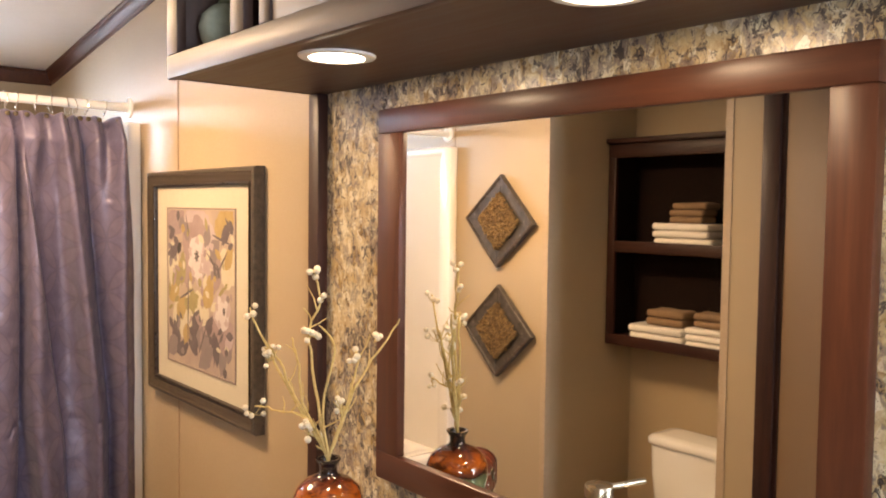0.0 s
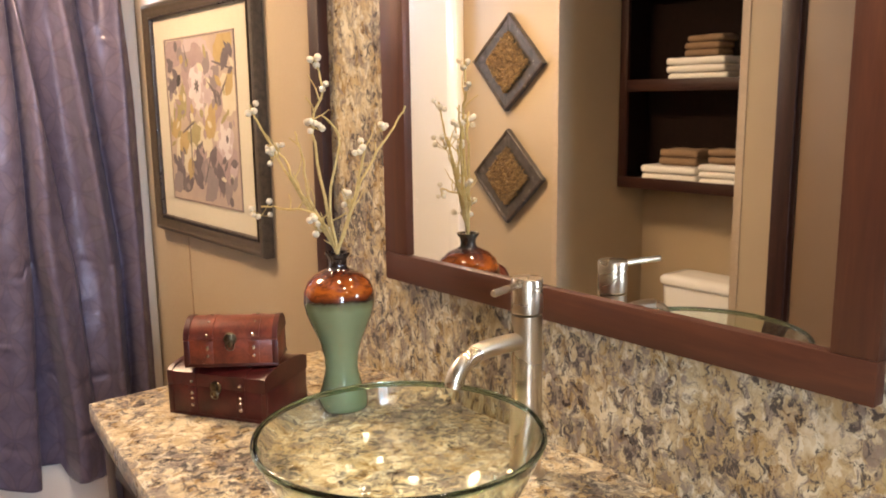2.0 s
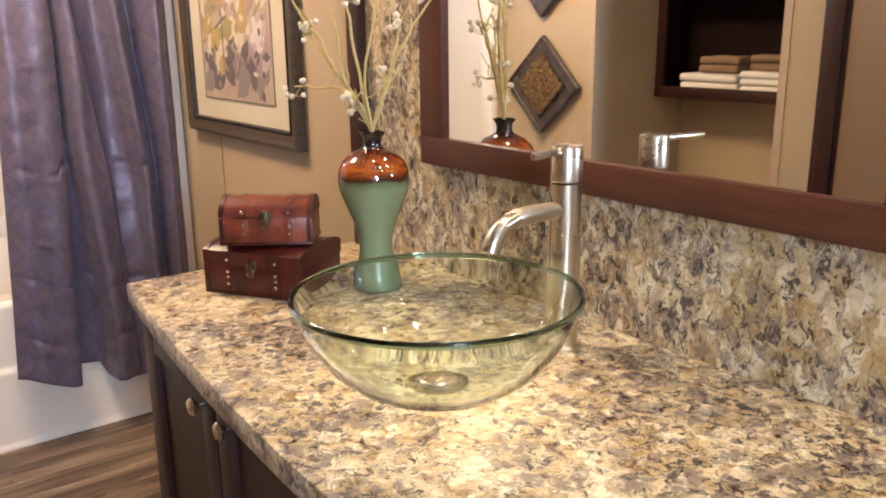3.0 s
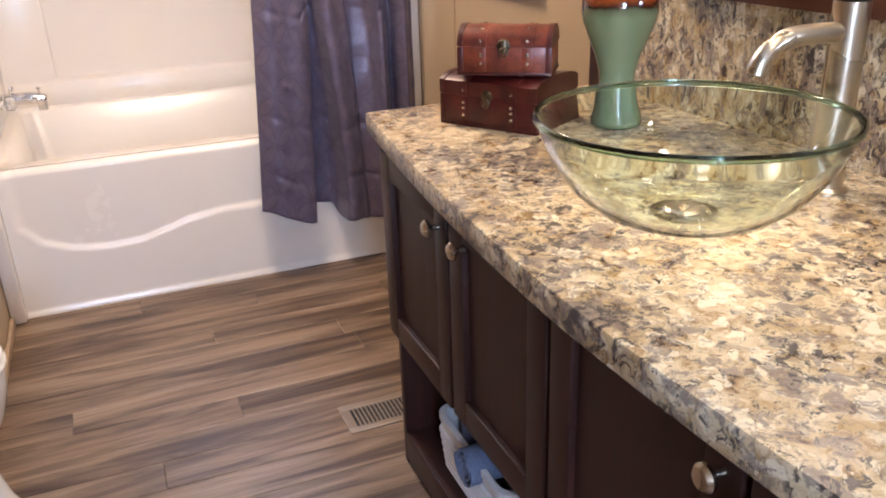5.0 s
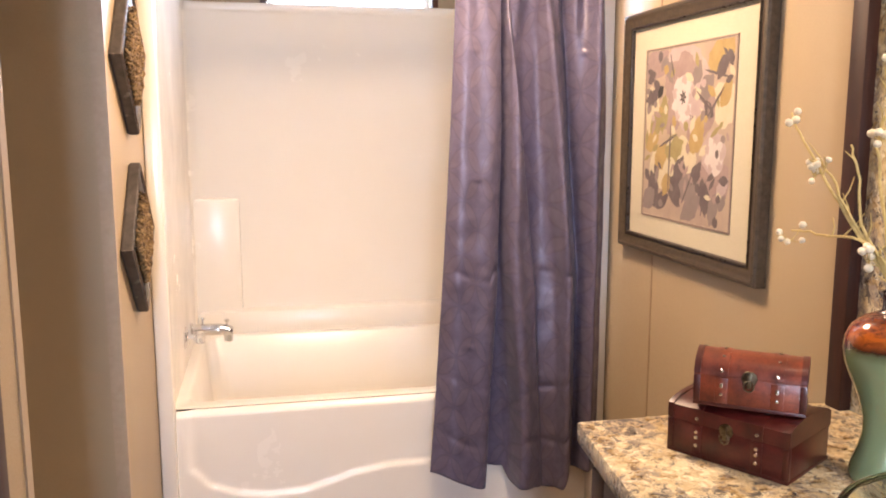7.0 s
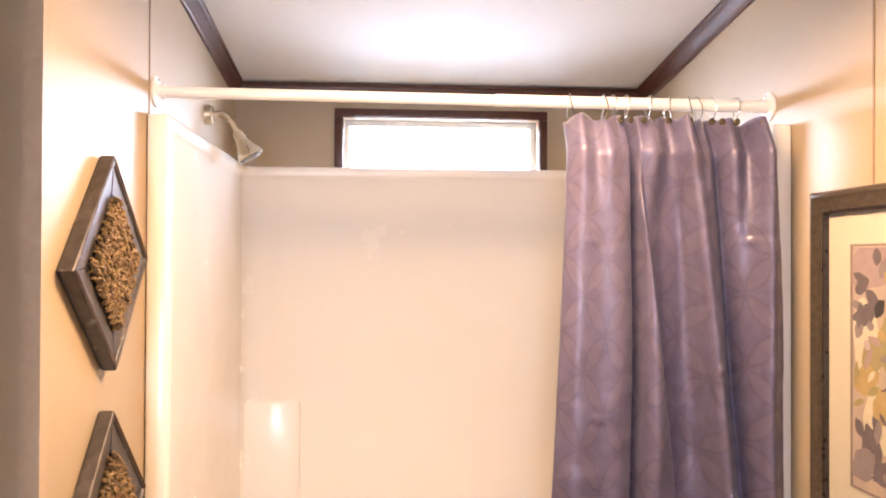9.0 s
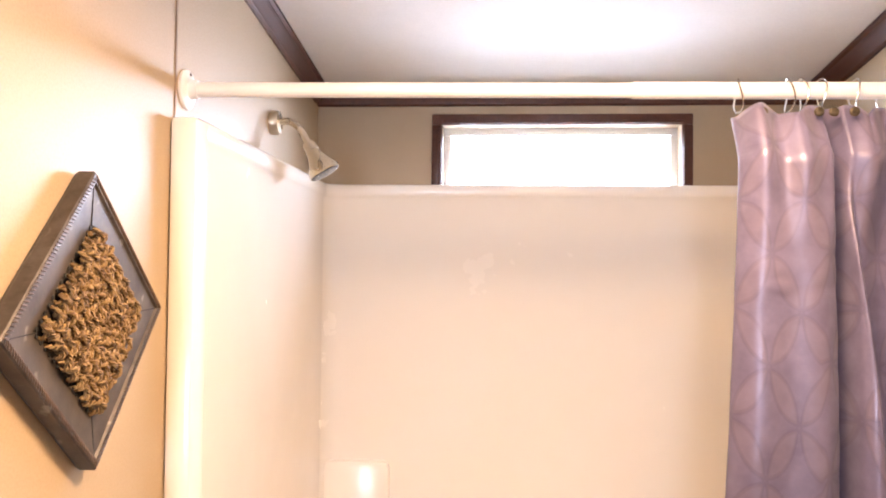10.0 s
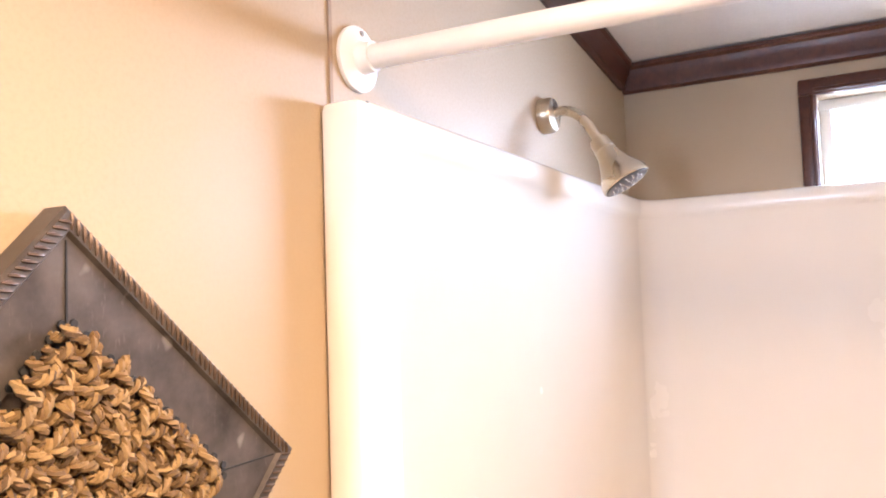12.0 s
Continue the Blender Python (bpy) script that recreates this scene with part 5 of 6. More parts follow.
part("mounting_ring", lathe(bmesh.new(), [(0.036, 0.0), (0.046, 0.0), (0.046, 0.003), (0.036, 0.003), (0.036, 0.0)], 32, (*BC, CTR_Z)), NICKEL, bowl, "chrome mounting ring")

# ---- tall faucet ----
FA = (0.933, 0.958)
fau = thing("vessel_faucet", (*FA, CTR_Z), "tall brushed nickel faucet with a lever on top", "faucet")
part("base_ring", lathe(bmesh.new(), [(0, 0), (0.031, 0), (0.031, 0.004), (0.027, 0.007), (0, 0.007)], 32, (*FA, CTR_Z)), NICKEL, fau)
part("column", lathe(bmesh.new(), [(0.0245, 0.006), (0.0245, 0.266), (0.0225, 0.267), (0.0, 0.267)], 36, (*FA, CTR_Z)), NICKEL, fau)
cap = part("handle", lathe(bmesh.new(), [(0, 0.269), (0.0235, 0.269), (0.025, 0.271), (0.025, 0.321), (0.0235, 0.324), (0, 0.3245)], 36, (*FA, CTR_Z)), NICKEL, fau)
d = Vector((-0.965, -0.264, 0))
p0 = Vector((FA[0], FA[1], CTR_Z + 0.316))
part("lever", tube(bmesh.new(), [p0 + d * 0.015, p0 + d * 0.04 + Vector((0, 0, 0.001)), p0 + d * 0.096 + Vector((0, 0, 0.002)), p0 + d * 0.099 + Vector((0, 0, 0.002))], [0.0058, 0.0055, 0.0055, 0.0045], 14), NICKEL, cap)
d = Vector((-0.995, -0.02, 0))
p0 = Vector((FA[0], FA[1], CTR_Z + 0.225))
part("spout", tube(bmesh.new(), curve([p0 + d * 0.012, p0 + d * 0.055 + Vector((0, 0, 0.002)), p0 + d * 0.100 + Vector((0, 0, 0.001)), p0 + d * 0.130 + Vector((0, 0, -0.008)), p0 + d * 0.148 + Vector((0, 0, -0.026)), p0 + d * 0.155 + Vector((0, 0, -0.043))], 7), 0.0138, 18), NICKEL, fau)

# ---- vase with dried branches ----
VB = Vector((0.870, 1.407, CTR_Z))
vase = thing("vase", VB, "tall vase glazed green below and amber brown above", "vase")
prof = [(0, 0), (0.040, 0), (0.0445, 0.004), (0.0455, 0.014), (0.042, 0.030), (0.034, 0.055), (0.0295, 0.080), (0.031, 0.105), (0.039, 0.135), (0.051, 0.165), (0.0605, 0.192), (0.0640, 0.212), (0.0625, 0.232), (0.055, 0.250), (0.041, 0.264), (0.025, 0.272), (0.0165, 0.277), (0.0155, 0.285), (0.0165, 0.294), (0.0225, 0.303), (0.0225, 0.306), (0.017, 0.3055), (0.0125, 0.295), (0.0115, 0.27), (0, 0.26)]
prof = [(r * 1.085, z * 1.02) for r, z in prof]
part("body", lathe(bmesh.new(), prof[:16], 48, VB), VASE, vase, "crackled green and amber glaze", smooth=60)
part("neck", lathe(bmesh.new(), prof[15:], 48, VB), VASE, vase, "black glazed neck and lip", smooth=60)
branches = thing("dried_branches", VB + Vector((0, 0, 0.29)), "bare golden twigs with small cream berries in the vase", "branches")
top = VB + Vector((0, 0, 0.28))
TWIGS = (((0.852, 1.438, 1.339), (0.850, 1.444, 1.422), (0.858, 1.421, 1.474), (0.853, 1.436, 1.539)), ((0.831, 1.500, 1.300), (0.806, 1.569, 1.403), (0.796, 1.595, 1.451)), ((0.838, 1.480, 1.280), (0.822, 1.525, 1.357), (0.811, 1.556, 1.371)),
         ((0.861, 1.413, 1.273), (0.877, 1.397, 1.379), (0.859, 1.416, 1.429)), ((0.910, 1.377, 1.304), (0.949, 1.336, 1.395), (0.973, 1.315, 1.445)), ((0.900, 1.388, 1.273), (0.916, 1.375, 1.358), (0.911, 1.376, 1.379)),
         ((0.850, 1.443, 1.240), (0.823, 1.523, 1.248), (0.803, 1.579, 1.248)), ((0.853, 1.434, 1.230), (0.850, 1.446, 1.231)), ((0.890, 1.401, 1.220), (0.897, 1.391, 1.273)), ((0.845, 1.461, 1.271), (0.840, 1.475, 1.356), (0.835, 1.488, 1.398)))
ENDS = ((0.853, 1.436, 1.533, 4), (0.797, 1.592, 1.442, 3), (0.815, 1.546, 1.354, 8), (0.851, 1.441, 1.418, 6), (0.936, 1.349, 1.411, 4), (0.909, 1.379, 1.368, 4), (0.897, 1.391, 1.270, 5), (0.802, 1.580, 1.243, 5), (0.849, 1.446, 1.222, 7), (0.859, 1.416, 1.487, 2))
rnd = random.Random(3)
for tw in TWIGS:
    pts = curve([top, top + Vector((0, 0, 0.03)) + (Vector(tw[0]) - top) * 0.06, *tw], 5)
    pts = [p + Vector((rnd.uniform(-1, 1), rnd.uniform(-1, 1), rnd.uniform(-1, 1))) * 0.0022 * (k > 6) for k, p in enumerate(pts)]
    n = len(pts)
    part("twig", tube(bmesh.new(), pts, [0.0037 - 0.0021 * k / n for k in range(n)], 6), TWIG, branches)
    for s in range(3):
        a = pts[int(n * rnd.uniform(0.35, 0.85))]
        b = a + Vector((rnd.uniform(-0.03, 0.03), rnd.uniform(-0.03, 0.03), rnd.uniform(0.015, 0.05)))
        part("twig", tube(bmesh.new(), [a, (a + b) / 2 + Vector((0.004, 0, 0)), b], [0.0016, 0.0013, 0.0008], 5), TWIG, branches)
for x, y, z, n in ENDS:
    for k in range(n):
        c = Vector((x, y, z)) + Vector((rnd.uniform(-1, 1), rnd.uniform(-1, 1), rnd.uniform(-1, 1))) * (0.008 + 0.0016 * n)
        r = rnd.uniform(0.0055, 0.0075)
        bm = lathe(bmesh.new(), [(0, -r), (r * 0.6, -r * 0.8), (r, 0), (r * 0.7, r * 0.72), (r * 0.18, r * 0.98), (0, r * 0.85)], 10, c, Euler((rnd.uniform(0, 6), rnd.uniform(0, 6), 0)).to_matrix().to_4x4())
        bd = part("berry", bm, BERRY, branches, smooth=70)
        part("stalk", tube(bmesh.new(), [c, (c + Vector((x, y, z - 0.012))) / 2 + Vector((0, 0, -0.003)), Vector((x, y, z - 0.012))], 0.0008, 4), TWIG, bd)


# ---- two leather-covered chests ----
def chest(name, at, rz, w, dp, h, arch, body, label):
    """Front faces local -y; w across, dp deep, h high, arch: rise of the lid."""
    c = thing(name, at, label, "chest", group="leather chests", rz=rz)
    split = h * 0.60

    def arched(y0, y1, z0, rise, grow=0.0):
        pts = [(y0 - grow, z0), (y1 + grow, z0)]
        for k in range(13):
            t = k / 12
            pts.append((y1 + grow + (y0 - y1 - 2 * grow) * t, h - rise - 0.006 + (rise + 0.006) * math.sin(math.pi * t) ** 0.55 + grow))
        return pts
    part("body", box(bmesh.new(), (-w / 2, -dp / 2, 0), (w / 2, dp / 2, split - 0.0002), 0.0012), body, c, local=True)
    lid = part("lid", prism(bmesh.new(), arched(-dp / 2, dp / 2, split, arch), "x", -w / 2, w / 2), body, c, "arched leather lid", local=True, smooth=30)
    part("plinth", box(bmesh.new(), (-w / 2 - 0.0015, -dp / 2 - 0.0015, 0), (w / 2 + 0.0015, dp / 2 + 0.0015, 0.006), 0.001), STRAP, c, local=True)
    for s in (-1, 1):
        part("end_band", prism(bmesh.new(), arched(-dp / 2, dp / 2, split + 0.0015, arch, 0.0015), "x", s * (w / 2 - 0.009), s * (w / 2 + 0.0015)), STRAP, lid, "dark edge band", local=True, smooth=30)
        x = s * w * 0.25
        part("strap", prism(bmesh.new(), arched(-dp / 2, dp / 2, split + 0.002, arch, 0.0014), "x", x - 0.010, x + 0.010), body, lid, "leather strap", local=True, smooth=30)
        part("strap", box(bmesh.new(), (x - 0.010, -dp / 2 - 0.0014, 0.006), (x + 0.010, -dp / 2 + 0.002, split - 0.002), 0.0006), body, c, "leather strap", local=True)
        for z in (0.022, 0.036, split - 0.014, split + 0.010):
            part("stud", lathe(bmesh.new(), [(0, 0), (0.0036, 0), (0.0026, 0.0020), (0, 0.0027)], 10, (x, -dp / 2 - 0.0014, z), Matrix.Rotation(radians(90), 4, "X")), STUD, c, "nickel stud", local=True)
        for t in (0.22, 0.5, 0.78):
            yy = -dp / 2 + dp * t
            zz = h - arch - 0.006 + (arch + 0.006) * math.sin(math.pi * t) ** 0.55 + 0.0014
            part("stud", lathe(bmesh.new(), [(0, 0), (0.0032, 0), (0.0024, 0.0018), (0, 0.0024)], 10, (x, yy, zz)), STUD, lid, "nickel stud", local=True)
        part("corner_band", box(bmesh.new(), (s * (w / 2 - 0.004) - 0.0055, -dp / 2 - 0.0015, 0.006), (s * (w / 2 - 0.004) + 0.0055, -dp / 2 + 0.006, split - 0.001), 0.001), STRAP, c, "dark edge band", local=True)
    # clasp
    pl = part("clasp", lathe(bmesh.new(), [(0, 0), (0.013, 0), (0.012, 0.002), (0.006, 0.003), (0, 0.003)], 10, (0, -dp / 2 - 0.0005, split + 0.002), Matrix.Rotation(radians(90), 4, "X")), BRASS, c, "aged brass clasp", local=True)
    part("clasp_ring", tube(bmesh.new(), [(0.008 * math.cos(a), -dp / 2 - 0.006, split - 0.010 + 0.009 * math.sin(a)) for a in [math.tau * j / 16 for j in range(17)]], 0.0016, 6, False), BRASS, pl, local=True)
    part("clasp_tongue", box(bmesh.new(), (-0.004, -dp / 2 - 0.0065, split - 0.014), (0.004, -dp / 2 - 0.002, split + 0.012), 0.0012), BRASS, pl, local=True)
    return c




def chest_at(corner, ang, w, dp, z):
    """Base centre of a chest from its front corner and turn."""
    a = radians(ang)
    return (corner[0] + math.cos(a) * w / 2 - math.sin(a) * dp / 2, corner[1] + math.sin(a) * w / 2 + math.cos(a) * dp / 2, z)


chest("large_chest", chest_at((0.597, 1.604), -58.4, 0.215, 0.158, CTR_Z), -58.4, 0.215, 0.158, 0.100, 0.008, LEATHER_D, "dark red leather chest with strap and studs, larger of two")
chest("small_chest", chest_at((0.612, 1.550), -37.8, 0.175, 0.098, CTR_Z + 0.1018), -37.8, 0.175, 0.098, 0.088, 0.026, LEATHER, "red-brown leather chest with arched lid, stacked on another")

# ---- basket with rolled towels on the open shelf ----
bk = thing("towel_basket", (0.645, 1.37, 0.089), "white wicker basket on the open vanity shelf", "basket")
bm = bmesh.new()
L = [ring_rect(0.550, 0.745, 1.230, 1.540, 0.03, 0.089), ring_rect(0.540, 0.755, 1.220, 1.550, 0.035, 0.215), ring_rect(0.536, 0.759, 1.216, 1.554, 0.035, 0.222), ring_rect(0.536, 0.759, 1.216, 1.554, 0.035, 0.236), ring_rect(0.548, 0.747, 1.228, 1.542, 0.03, 0.236), ring_rect(0.557, 0.738, 1.237, 1.533, 0.03, 0.1)]
vr = [[bm.verts.new(p) for p in lp] for lp in L]
for p, q in zip(vr, vr[1:]):
    for k in range(len(p)):
        bm.faces.new((p[k], p[(k + 1) % len(p)], q[(k + 1) % len(q)], q[k]))
bm.faces.new(vr[0])
bm.faces.new(vr[-1])
part("shell", bm, BASKET, bk)
for j in range(6):
    z = 0.105 + j * 0.018
    lp = ring_rect(0.548 - 0.010 * j / 6, 0.747 + 0.010 * j / 6, 1.228 - 0.01 * j / 6, 1.542 + 0.01 * j / 6, 0.033, z)
    part("wicker_band", tube(bmesh.new(), lp + lp[:1], 0.0055, 6, False), BASKET, bk)


def rolled(x, y, z, r, ln, axis, mat, label):
    t = thing("rolled_towel", (x, y, z), label, "towel", group="rolled towels in the basket")
    bm = bmesh.new()
    rings = []
    for k in range(46):
        a = k * 0.42
        rr = r * (0.15 + 0.85 * k / 45)
        rings.append((rr * math.cos(a), rr * math.sin(a)))
    inner = [(p[0] * 0.93, p[1] * 0.93) for p in rings]
    lo, hi = -ln / 2, ln / 2
    va = [[bm.verts.new((p[0], w, p[1])) for p in rings] for w in (lo, hi)]
    vb = [[bm.verts.new((p[0], w, p[1])) for p in inner] for w in (lo, hi)]
    for k in range(45):
        bm.faces.new((va[0][k], va[0][k + 1], va[1][k + 1], va[1][k]))
        bm.faces.new((vb[0][k], vb[1][k], vb[1][k + 1], vb[0][k + 1]))
        for s in (0, 1):
            bm.faces.new((va[s][k], vb[s][k], vb[s][k + 1], va[s][k + 1]))
    m = {"y": Matrix(), "x": Matrix.Rotation(radians(90), 4, "Z"), "z": Matrix.Rotation(radians(70), 4, "X")}[axis]
    bmesh.ops.transform(bm, matrix=m, verts=bm.verts)
    part("cloth_roll", bm, mat, t, local=True, smooth=60)


rolled(0.605, 1.470, 0.225, 0.045, 0.16, "z", TOWEL_BLUE, "rolled grey-blue towel standing in a white basket")
rolled(0.595, 1.350, 0.225, 0.048, 0.16, "x", TOWEL_BLUE, "rolled grey-blue towel lying in a white basket")
rolled(0.685, 1.360, 0.215, 0.045, 0.18, "y", TOWEL_BLUE, "rolled grey-blue towel at the back of a basket")

# ---- toilet ----
TY = 1.868
toi = thing("toilet", (-0.66, TY, 0), "white two-piece toilet with closed lid", "toilet")


def oval(cx, rx_f, rx_b, ry, z, n=40, square=2.0):
    out = []
    for k in range(n):
        a = math.tau * k / n
        c, s = math.cos(a), math.sin(a)
        rx = rx_f if c > 0 else rx_b
        e = 2.0 / (square if c < 0 else 2.0)
        out.append((cx + rx * math.copysign(abs(c) ** e, c), TY + ry * math.copysign(abs(s) ** e, s), z))
    return out


def loft(loops, cap=True):
    bm = bmesh.new()
    vr = [[bm.verts.new(p) for p in lp] for lp in loops]
    for p, q in zip(vr, vr[1:]):
        for k in range(len(p)):
            bm.faces.new((p[k], p[(k + 1) % len(p)], q[(k + 1) % len(q)], q[k]))
    if cap:
        bm.faces.new(vr[0][::-1])
        bm.faces.new(vr[-1])
    return bm


CX = -0.572
part("bowl", loft([oval(CX - 0.02, 0.250, 0.25, 0.128, 0.0), oval(CX - 0.02, 0.250, 0.25, 0.130, 0.025), oval(CX - 0.02, 0.232, 0.24, 0.118, 0.06), oval(CX - 0.02, 0.212, 0.23, 0.110, 0.14), oval(CX - 0.01, 0.212, 0.22, 0.120, 0.21), oval(CX, 0.240, 0.22, 0.160, 0.28), oval(CX, 0.257, 0.22, 0.180, 0.34), oval(CX, 0.260, 0.22, 0.184, 0.375), oval(CX, 0.255, 0.218, 0.180, 0.388), oval(CX, 0.20, 0.19, 0.14, 0.389)]), PORCELAIN, toi, "white glazed bowl", smooth=60)
part("seat", loft([oval(CX, 0.262, 0.215, 0.186, 0.390, square=3), oval(CX, 0.268, 0.218, 0.191, 0.395, square=3), oval(CX, 0.268, 0.218, 0.191, 0.403, square=3), oval(CX, 0.262, 0.215, 0.186, 0.408, square=3)]), PORCELAIN, toi, "white seat", smooth=60)
part("lid", loft([oval(CX, 0.258, 0.215, 0.183, 0.4105, square=3), oval(CX, 0.265, 0.218, 0.188, 0.415, square=3), oval(CX, 0.264, 0.218, 0.187, 0.423, square=3), oval(CX, 0.250, 0.21, 0.176, 0.430, square=3), oval(CX, 0.16, 0.15, 0.11, 0.434, square=3)]), PORCELAIN, toi, "closed white lid", smooth=60)
for s in (-1, 1):
    part("hinge", boxes(((CX - 0.225, TY + s * 0.075 - 0.02, 0.390), (CX - 0.19, TY + s * 0.075 + 0.02, 0.425)), bevel=0.006), PORCELAIN, toi)
TX0, TX1, TW = ALC_X + 0.012, ALC_X + 0.205, 0.25
bm = bmesh.new()
bm = loft([ring_rect(TX0 + 0.02, TX1 - 0.02, TY - TW + 0.04, TY + TW - 0.04, 0.04, 0.385), ring_rect(TX0 + 0.008, TX1 - 0.012, TY - TW + 0.02, TY + TW - 0.02, 0.04, 0.42), ring_rect(TX0 + 0.004, TX1 - 0.006, TY - TW + 0.008, TY + TW - 0.008, 0.035, 0.56), ring_rect(TX0 + 0.003, TX1 - 0.004, TY - TW + 0.006, TY + TW - 0.006, 0.03, 0.684)])
part("tank", bm, PORCELAIN, toi, "white tank", smooth=60)
bm = loft([ring_rect(TX0, TX1 + 0.002, TY - TW, TY + TW, 0.03, 0.685), ring_rect(TX0 - 0.002, TX1 + 0.006, TY - TW - 0.004, TY + TW + 0.004, 0.03, 0.690), ring_rect(TX0 - 0.002, TX1 + 0.006, TY - TW - 0.004, TY + TW + 0.004, 0.03, 0.712), ring_rect(TX0 + 0.005, TX1 - 0.004, TY - TW + 0.006, TY + TW - 0.006, 0.03, 0.722), ring_rect(TX0 + 0.03, TX1 - 0.03, TY - TW + 0.05, TY + TW - 0.05, 0.03, 0.727)])
part("tank_lid", bm, PORCELAIN, toi, "white tank lid", smooth=60)
part("flush_lever", tube(bmesh.new(), [(TX1 - 0.002, TY - 0.17, 0.64), (TX1 + 0.015, TY - 0.17, 0.64), (TX1 + 0.018, TY - 0.13, 0.637), (TX1 + 0.016, TY - 0.09, 0.633)], [0.009, 0.009, 0.006, 0.007], 10), CHROME, toi, "chrome flush lever")
for s in (-1, 1):
    part("bolt_cap", lathe(bmesh.new(), [(0.013, 0), (0.013, 0.008), (0.008, 0.016), (0, 0.018)], 14, (CX - 0.10, TY + s * 0.112, 0.018)), PORCELAIN, toi)

# ---- shelf cabinet over the toilet ----
H0, H1, HX = 1.074, 1.945, ALC_X + 0.19
ws = thing("wall_shelf_cabinet", (ALC_X, (ALC_S + ALC_N) / 2, H0), "open dark wood shelf cabinet holding folded towels", "shelf")
ya, yb = ALC_S + 0.002, ALC_N - 0.002
# back and sides coloured near black for the shade inside
part("back_board", boxes(((ALC_X + 0.001, ya, H0), (ALC_X + 0.009, yb, H1))), SHADEBOARD, ws)
for y0, y1 in ((ya, ya + 0.018), (yb - 0.018, yb)):
    part("side_board", boxes(((ALC_X + 0.009, y0, H0), (HX - 0.018, y1, H1))), SHADEBOARD, ws)
    part("stile", boxes(((HX - 0.018, ya if y0 == ya else yb - 0.04, H0 + 0.045), (HX, ya + 0.04 if y0 == ya else yb, H1 - 0.06)), bevel=0.002), WOODZ, ws)
for z0, z1 in ((H0 + 0.015, H0 + 0.035), (1.498, 1.518), (H1 - 0.03, H1)):
    part("shelf_board", boxes(((ALC_X + 0.009, ya + 0.018, z0), (HX - 0.018, yb - 0.018, z1))), WOODY, ws)
part("rail", boxes(((HX - 0.018, ya, H0 - 0.002), (HX + 0.001, yb, H0 + 0.045)), bevel=0.002), WOODY, ws)
part("rail", boxes(((HX - 0.018, ya + 0.04, 1.478), (HX, yb - 0.04, 1.526)), bevel=0.002), WOODY, ws)
part("rail", boxes(((HX - 0.018, ya, H1 - 0.06), (HX + 0.001, yb, H1)), bevel=0.002), WOODY, ws)
part("cornice", boxes(((ALC_X + 0.001, ya, H1), (HX + 0.022, yb, H1 + 0.022)), bevel=0.005), WOODY, ws)


def folded(x, y, z, w, d, layers, th, mat, label, seed):
    t = thing("folded_towel", (x, y, z), label, "towel", group="folded towels on the shelf")
    rnd = random.Random(seed)
    for k in range(layers):
        j = rnd.uniform(-0.006, 0.006)
        bm = box(bmesh.new(), (-d / 2 + j, -w / 2 + j, k * th), (d / 2 + j, w / 2 + j * 0.5, (k + 1) * th - 0.0015), min(0.0125, th * 0.46), 4)
        bmesh.ops.subdivide_edges(bm, edges=[e for e in bm.edges if e.calc_length() > 0.03], cuts=6, use_grid_fill=True)
        for v in bm.verts:
            v.co.x += 0.005 * noise.noise(Vector((v.co.y * 22, k * 2.3, seed + 0.5)))
            v.co.y += 0.004 * noise.noise(Vector((v.co.x * 26, k * 2.9, seed + 5.5)))
            v.co.z += (0.005 if mat is TOWEL_B else 0.003) * (k + 1) / layers * noise.noise(Vector((v.co.x * 25, v.co.y * 18, k * 3.1 + seed)))
        part("fold", bm, mat, t, local=True, smooth=60)


SHX = ALC_X + 0.11
folded(SHX, 1.998, 1.518, 0.270, 0.15, 3, 0.030, TOWEL_W, "stack of folded white towels on a dark shelf", 1)
folded(SHX, 1.980, 1.609, 0.160, 0.11, 3, 0.028, TOWEL_B, "folded brown washcloths on white towels", 2)
folded(SHX, 2.112, 1.109, 0.268, 0.15, 2, 0.033, TOWEL_W, "folded white towels on the lower shelf", 3)
folded(SHX, 2.085, 1.176, 0.180, 0.11, 2, 0.034, TOWEL_B, "folded brown washcloth on white towels", 4)
folded(SHX, 1.830, 1.109, 0.268, 0.15, 3, 0.027, TOWEL_W, "folded white towels at the end of the shelf", 5)
folded(SHX, 1.850, 1.191, 0.170, 0.11, 2, 0.030, TOWEL_B, "folded brown washcloth on stacked white towels", 6)

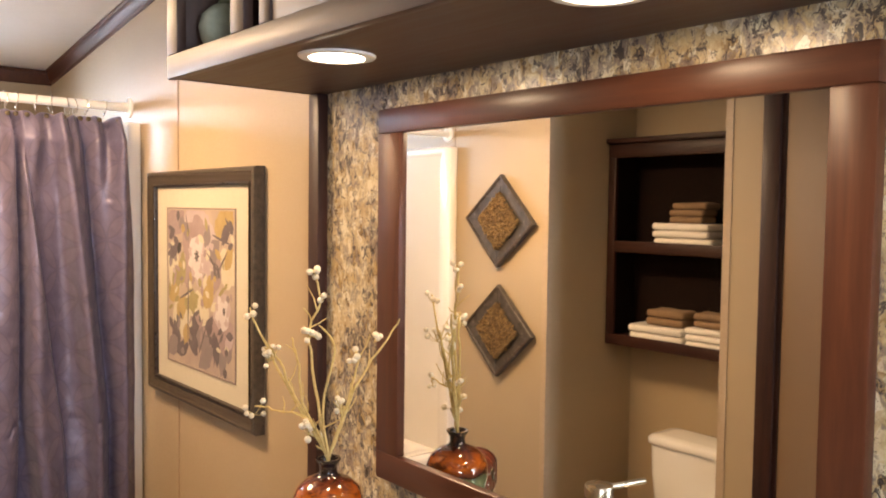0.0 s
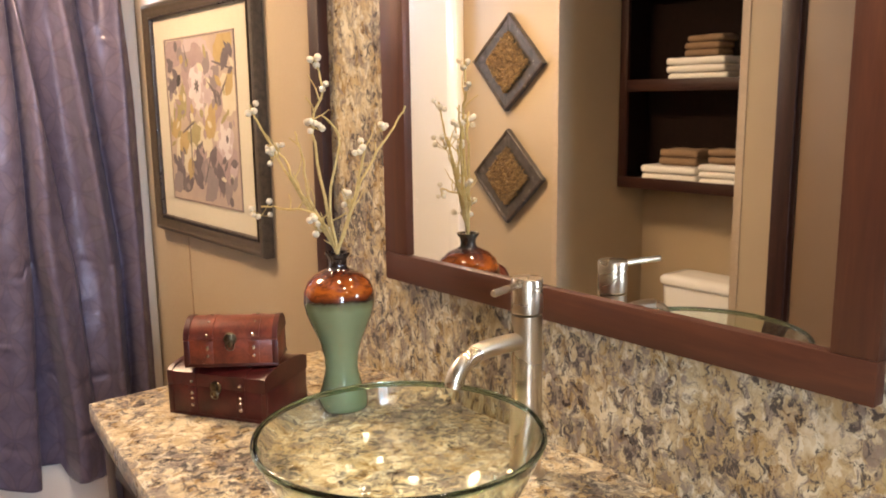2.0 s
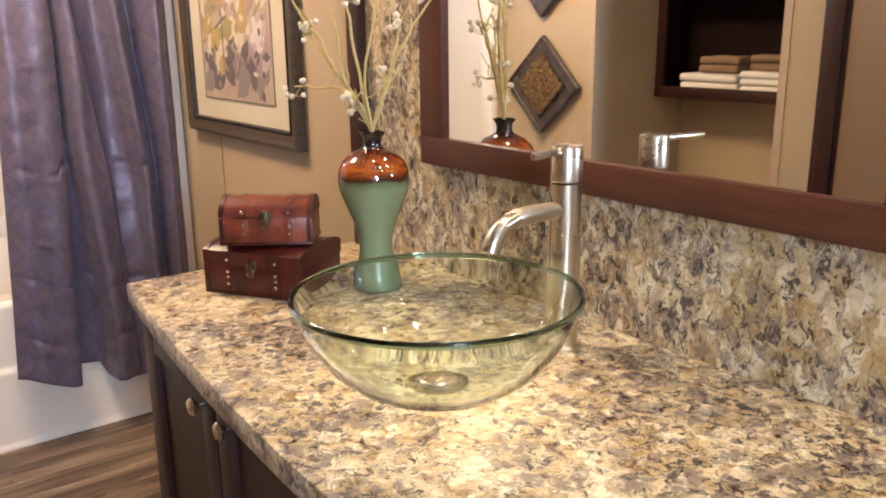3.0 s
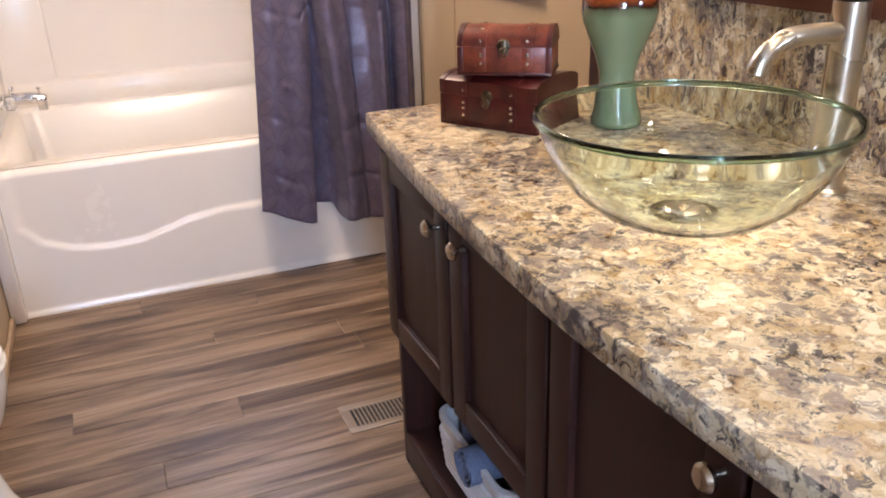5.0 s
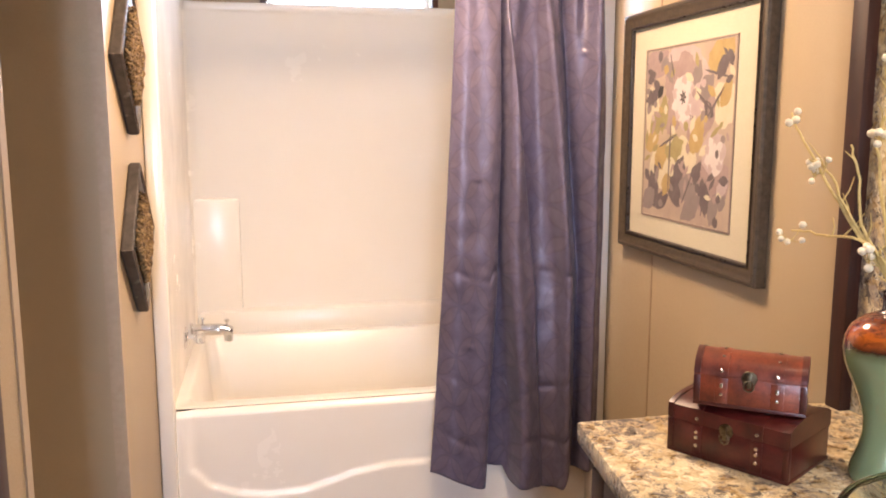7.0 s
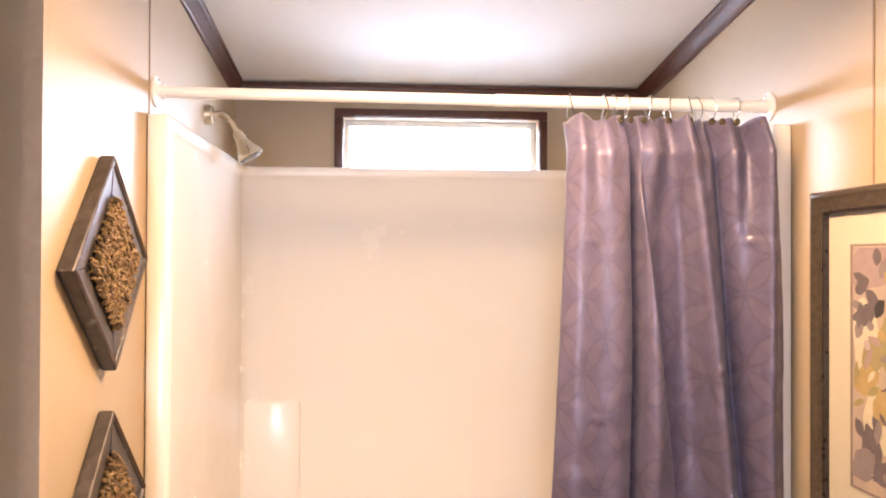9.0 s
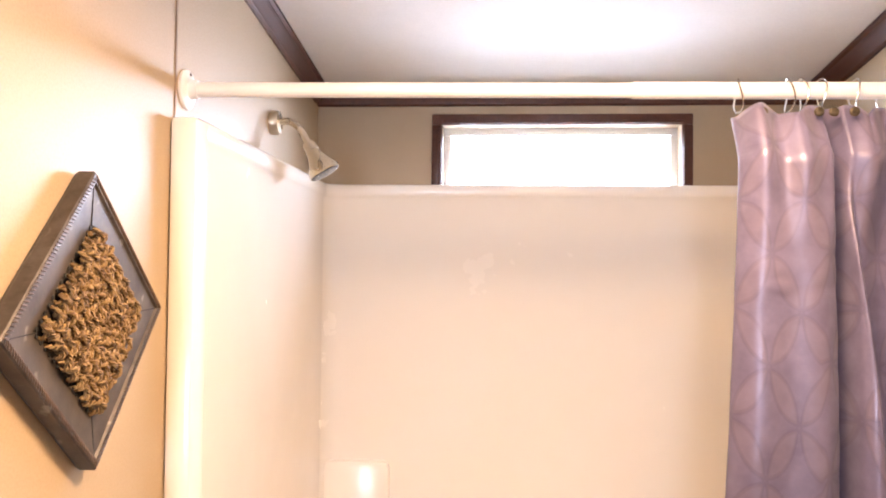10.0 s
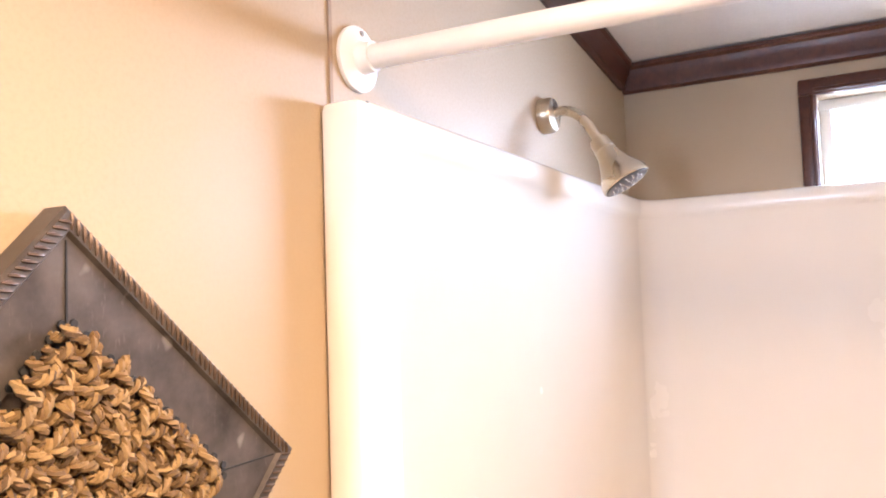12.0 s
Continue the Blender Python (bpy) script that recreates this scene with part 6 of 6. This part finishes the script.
# ---- floor register ----
vent = thing("floor_vent", (0.52, 1.935, 0), "taupe metal floor register with narrow slots", "vent")
VX0, VX1, VY0, VY1 = 0.418, 0.700, 1.858, 1.990
fz = 0.0035
part("pit", boxes(((VX0 + 0.02, VY0 + 0.02, -0.003), (VX1 - 0.02, VY1 - 0.02, 0.0005))), BLACK, vent, "dark opening")
for a, b in (((VX0, VY0, 0.0), (VX1, VY0 + 0.024, fz + 0.001)), ((VX0, VY1 - 0.024, 0.0), (VX1, VY1, fz + 0.001)), ((VX0, VY0 + 0.024, 0.0), (VX0 + 0.026, VY1 - 0.024, fz)), ((VX1 - 0.026, VY0 + 0.024, 0.0), (VX1, VY1 - 0.024, fz))):
    part("frame", boxes((a, b), bevel=0.0015), VENT, vent)
k = VX0 + 0.034
while k < VX1 - 0.03:
    part("slat", boxes(((k, VY0 + 0.0242, 0.0006), (k + 0.0045, VY1 - 0.0242, fz))), VENT, vent)
    k += 0.0115

# ---- floor planks ----
PW, PL = 0.112, 1.22
rnd = random.Random(8)
shapes = {}


def plank_mesh(ln, wd):
    key = (round(ln, 3), round(wd, 3))
    if key not in shapes:
        bm = bmesh.new()
        a, b, c = ln / 2 - 0.0006, wd / 2 - 0.0006, 0.0022
        lo = [bm.verts.new((sx * a, sy * b, -0.004)) for sx, sy in ((-1, -1), (1, -1), (1, 1), (-1, 1))]
        mid = [bm.verts.new((sx * a, sy * b, -0.0012)) for sx, sy in ((-1, -1), (1, -1), (1, 1), (-1, 1))]
        hi = [bm.verts.new((sx * (a - c), sy * (b - c), 0.0)) for sx, sy in ((-1, -1), (1, -1), (1, 1), (-1, 1))]
        for p, q in ((lo, mid), (mid, hi)):
            for j in range(4):
                bm.faces.new((p[j], p[(j + 1) % 4], q[(j + 1) % 4], q[j]))
        bm.faces.new(hi)
        shapes[key] = finish("plank", bm, PLANK)
    return shapes[key]


row = 0
y = YN
while y < TUB_Y - 0.01:
    w = min(PW, TUB_Y - 0.001 - y)
    x = XL - (0.0, 0.43, 0.81, 0.22, 0.61)[row % 5] - (0.6 if ALC_S - PW < y < ALC_N else 0.0)
    lo = ALC_X if ALC_S - PW < y < ALC_N else XL
    while x < XR:
        a, b = max(x, lo), min(x + PL, XR)
        if b - a > 0.03:
            p = new("plank", plank_mesh(b - a, w))
            p.location = ((a + b) / 2, y + w / 2, 0)
            p.parent = floor
        x += PL
    y += PW
    row += 1
